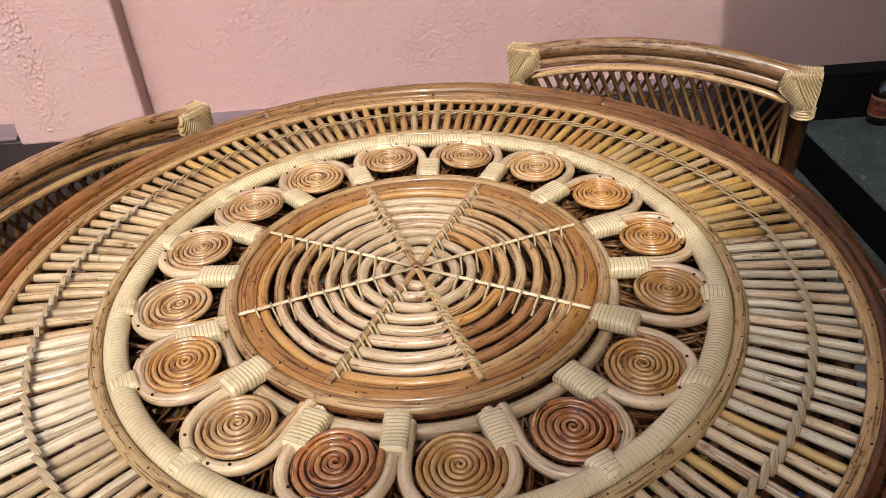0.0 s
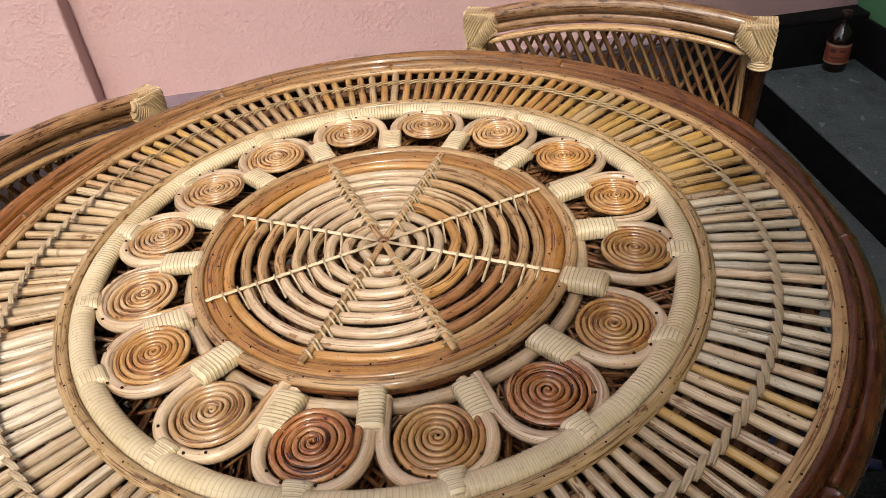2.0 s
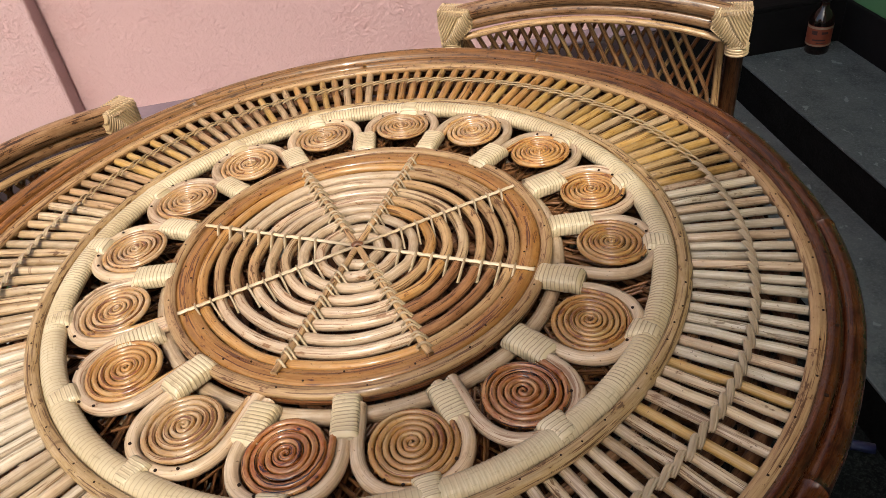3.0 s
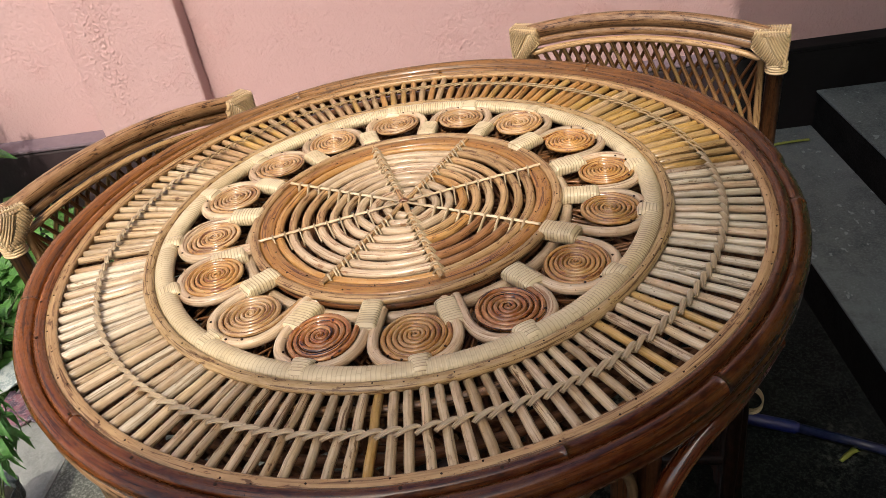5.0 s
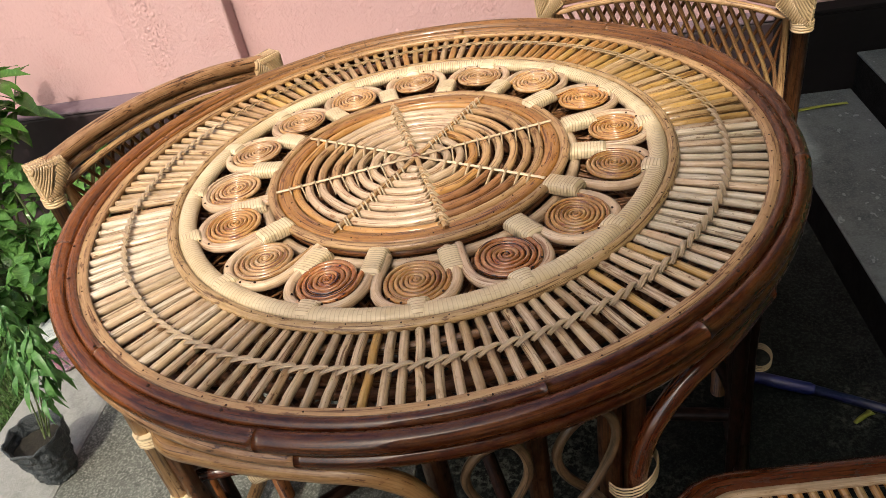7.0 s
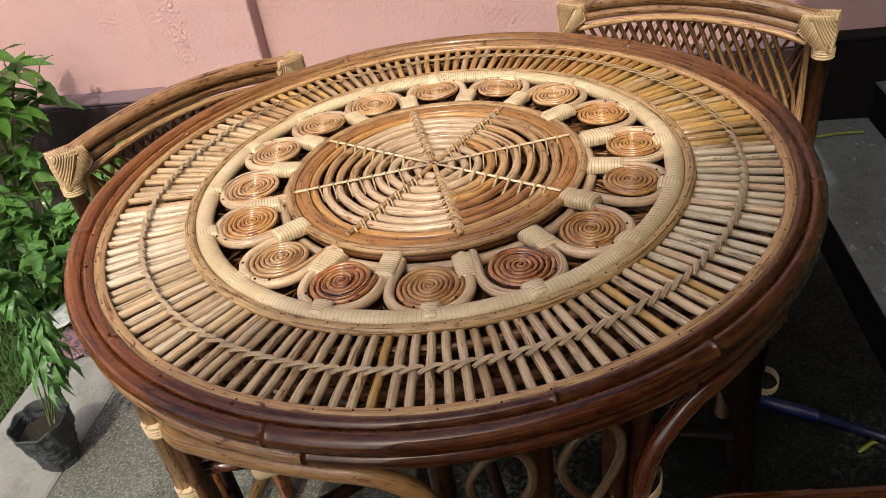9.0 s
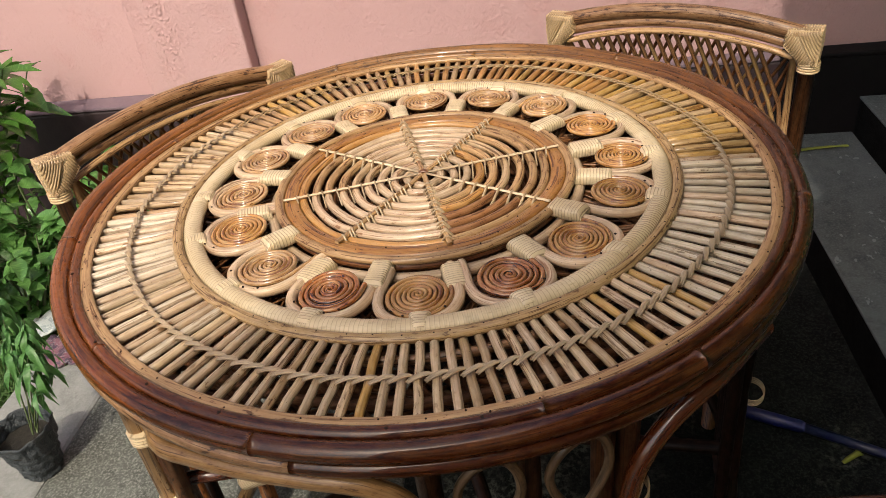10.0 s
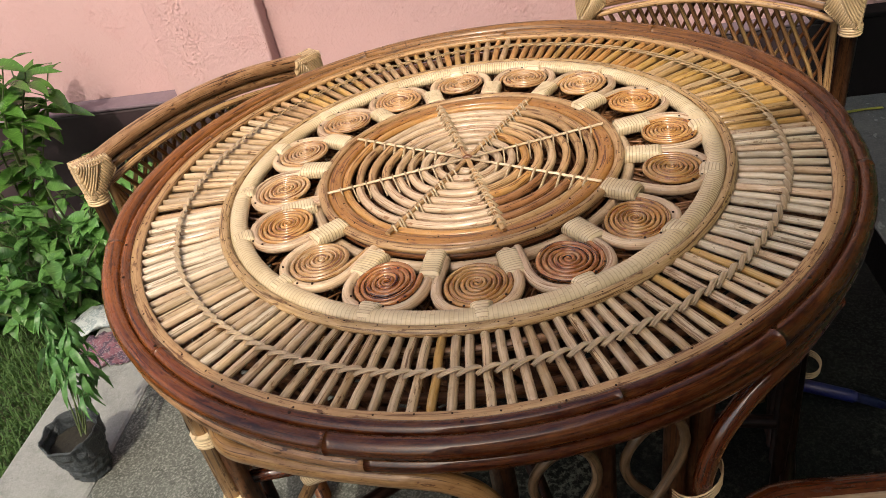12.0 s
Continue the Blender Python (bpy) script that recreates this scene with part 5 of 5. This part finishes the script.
def bottle():
    top = thing("medicine_bottle", "brown glass bottle with an orange label on the upper step", "bottle", at=pose(1.445, 1.24, 0.2552))
    prof = [(0.0, 0.0), (0.0334, 0.0), (0.0357, 0.0046), (0.0357, 0.0988), (0.0327, 0.1140), (0.0213, 0.1307), (0.0137, 0.1398), (0.0125, 0.1558), (0.0125, 0.1634), (0.0, 0.1642)]

    def lathe(pr, name, mat, label=""):
        rows = [[(max(0.0003, rr) * math.cos(2 * math.pi * j / 28), max(0.0003, rr) * math.sin(2 * math.pi * j / 28), z) for j in range(28)] for rr, z in pr]
        return part(name, wrap_grid(rows), mat, top, label)

    def wrap_grid(rows):
        g = Geo()
        g.grid(rows, False, True, [0.0152 * k for k in range(len(rows) + 1)], [0.0076 * j for j in range(29)])
        return g

    glass, nt, b = material("brown_bottle_glass")
    b.inputs["Base Color"].default_value = (0.0152, 0.0053, 0.0030, 1)
    b.inputs["Roughness"].default_value = 0.08
    b.inputs["Coat Weight"].default_value = 0.5
    lathe(prof, "bottle_body", glass)
    label = lathe([(0.0360, 0.0266), (0.0362, 0.0274), (0.0362, 0.0897), (0.0360, 0.0904)], "label", plain("orange_label_paper", (0.24, 0.052, 0.022), 0.6, (0.11, 0.024, 0.015), 60), "orange paper label with pale borders")
    cream = plain("cream_label_ink", (0.34, 0.22, 0.14), 0.6, scale=80)
    for z0, z1 in ((0.0281, 0.0327), (0.0821, 0.0889)):
        lathe([(0.0364, z0), (0.0365, z0 + 0.0008), (0.0365, z1 - 0.0008), (0.0364, z1)], "label_border", cream)
    ink = plain("dark_label_ink", (0.0456, 0.0152, 0.0152), 0.6, scale=80)
    for a, z, w, h in ((215, 0.0646, 26, 0.0122), (262, 0.0669, 30, 0.0076), (240, 0.0456, 60, 0.0046), (250, 0.0380, 44, 0.0030)):
        rows = [[polar(0.0366, a + w * (k / 8 - 0.5), zz) for k in range(9)] for zz in (z, z + h)]
        g = Geo()
        g.grid(rows, False, False, [0, h], [0.0076 * k for k in range(9)])
        part("print_bar", g, ink, top)
    lathe([(0.0, 0.1645), (0.0148, 0.1645), (0.0148, 0.1611), (0.0152, 0.1604), (0.0152, 0.1824), (0.0141, 0.1843), (0.0, 0.1847)][1:], "cap", plain("dark_red_cap", (0.0380, 0.0114, 0.0114), 0.4, scale=60))
    return top


bottle()

BLUE = plain("blue_plastic", (0.008, 0.014, 0.105), 0.35, scale=30)
STEEL = plain("scratched_blue_steel_tube", (0.006, 0.009, 0.045), 0.3, (0.05, 0.06, 0.11), 70, 0.5)


def broom():
    top = thing("broom_handle", "blue plastic broom handle lying on the dark floor", "broom")
    part("grip", Geo().tube([(0.600, 0.160, 0.018), (0.633, 0.145, 0.018), (0.734, 0.101, 0.018), (0.742, 0.098, 0.018)], [0.011, 0.0150, 0.0145, 0.011], 12), BLUE, top)
    part("tube", Geo().tube([(0.740, 0.099, 0.018), (0.853, 0.040, 0.016), (0.912, 0.010, 0.014)], 0.0108, 10), STEEL, top)
    return top


broom()

STRAW = leaf_material("fallen_leaf", (0.30, 0.34, 0.05), (0.42, 0.46, 0.10), 0.5)


def strip(name, label, x, y, z, length, width, turn, tip):
    """A torn strip of leaf: a thin folded ribbon, at the end as wide as tip says."""
    g = Geo()
    rows = []
    for i in range(9):
        t = i / 8
        w = width * (1 + (tip - 1) * t) * (1 + 0.12 * math.sin(7 * t))
        lift = 0.0025 + 0.004 * math.sin(2.6 * t)
        rows.append([(length * t, -w, lift), (length * t, 0, lift + 0.15 * width), (length * t, w, lift), (length * t, 0, lift - 0.0012)])
    g.grid(rows, False, True, [length * i / 8 for i in range(9)], [0.004 * k for k in range(5)], caps=True)
    return tagged(part(name, g, STRAW, at=pose(x, y, z, 0, 0, turn)), label, "fallen leaf", "fallen leaves on the floor")


strip("leaf_strip", "long yellow green strip of leaf lying on the low step", 1.00, 1.165, 0.1300, 0.160, 0.0085, 4, 0.9)
strip("leaf_strip", "torn yellow green scrap of leaf on the dark floor", 0.797, 0.014, 0.0, 0.050, 0.0040, 32, 2.2)
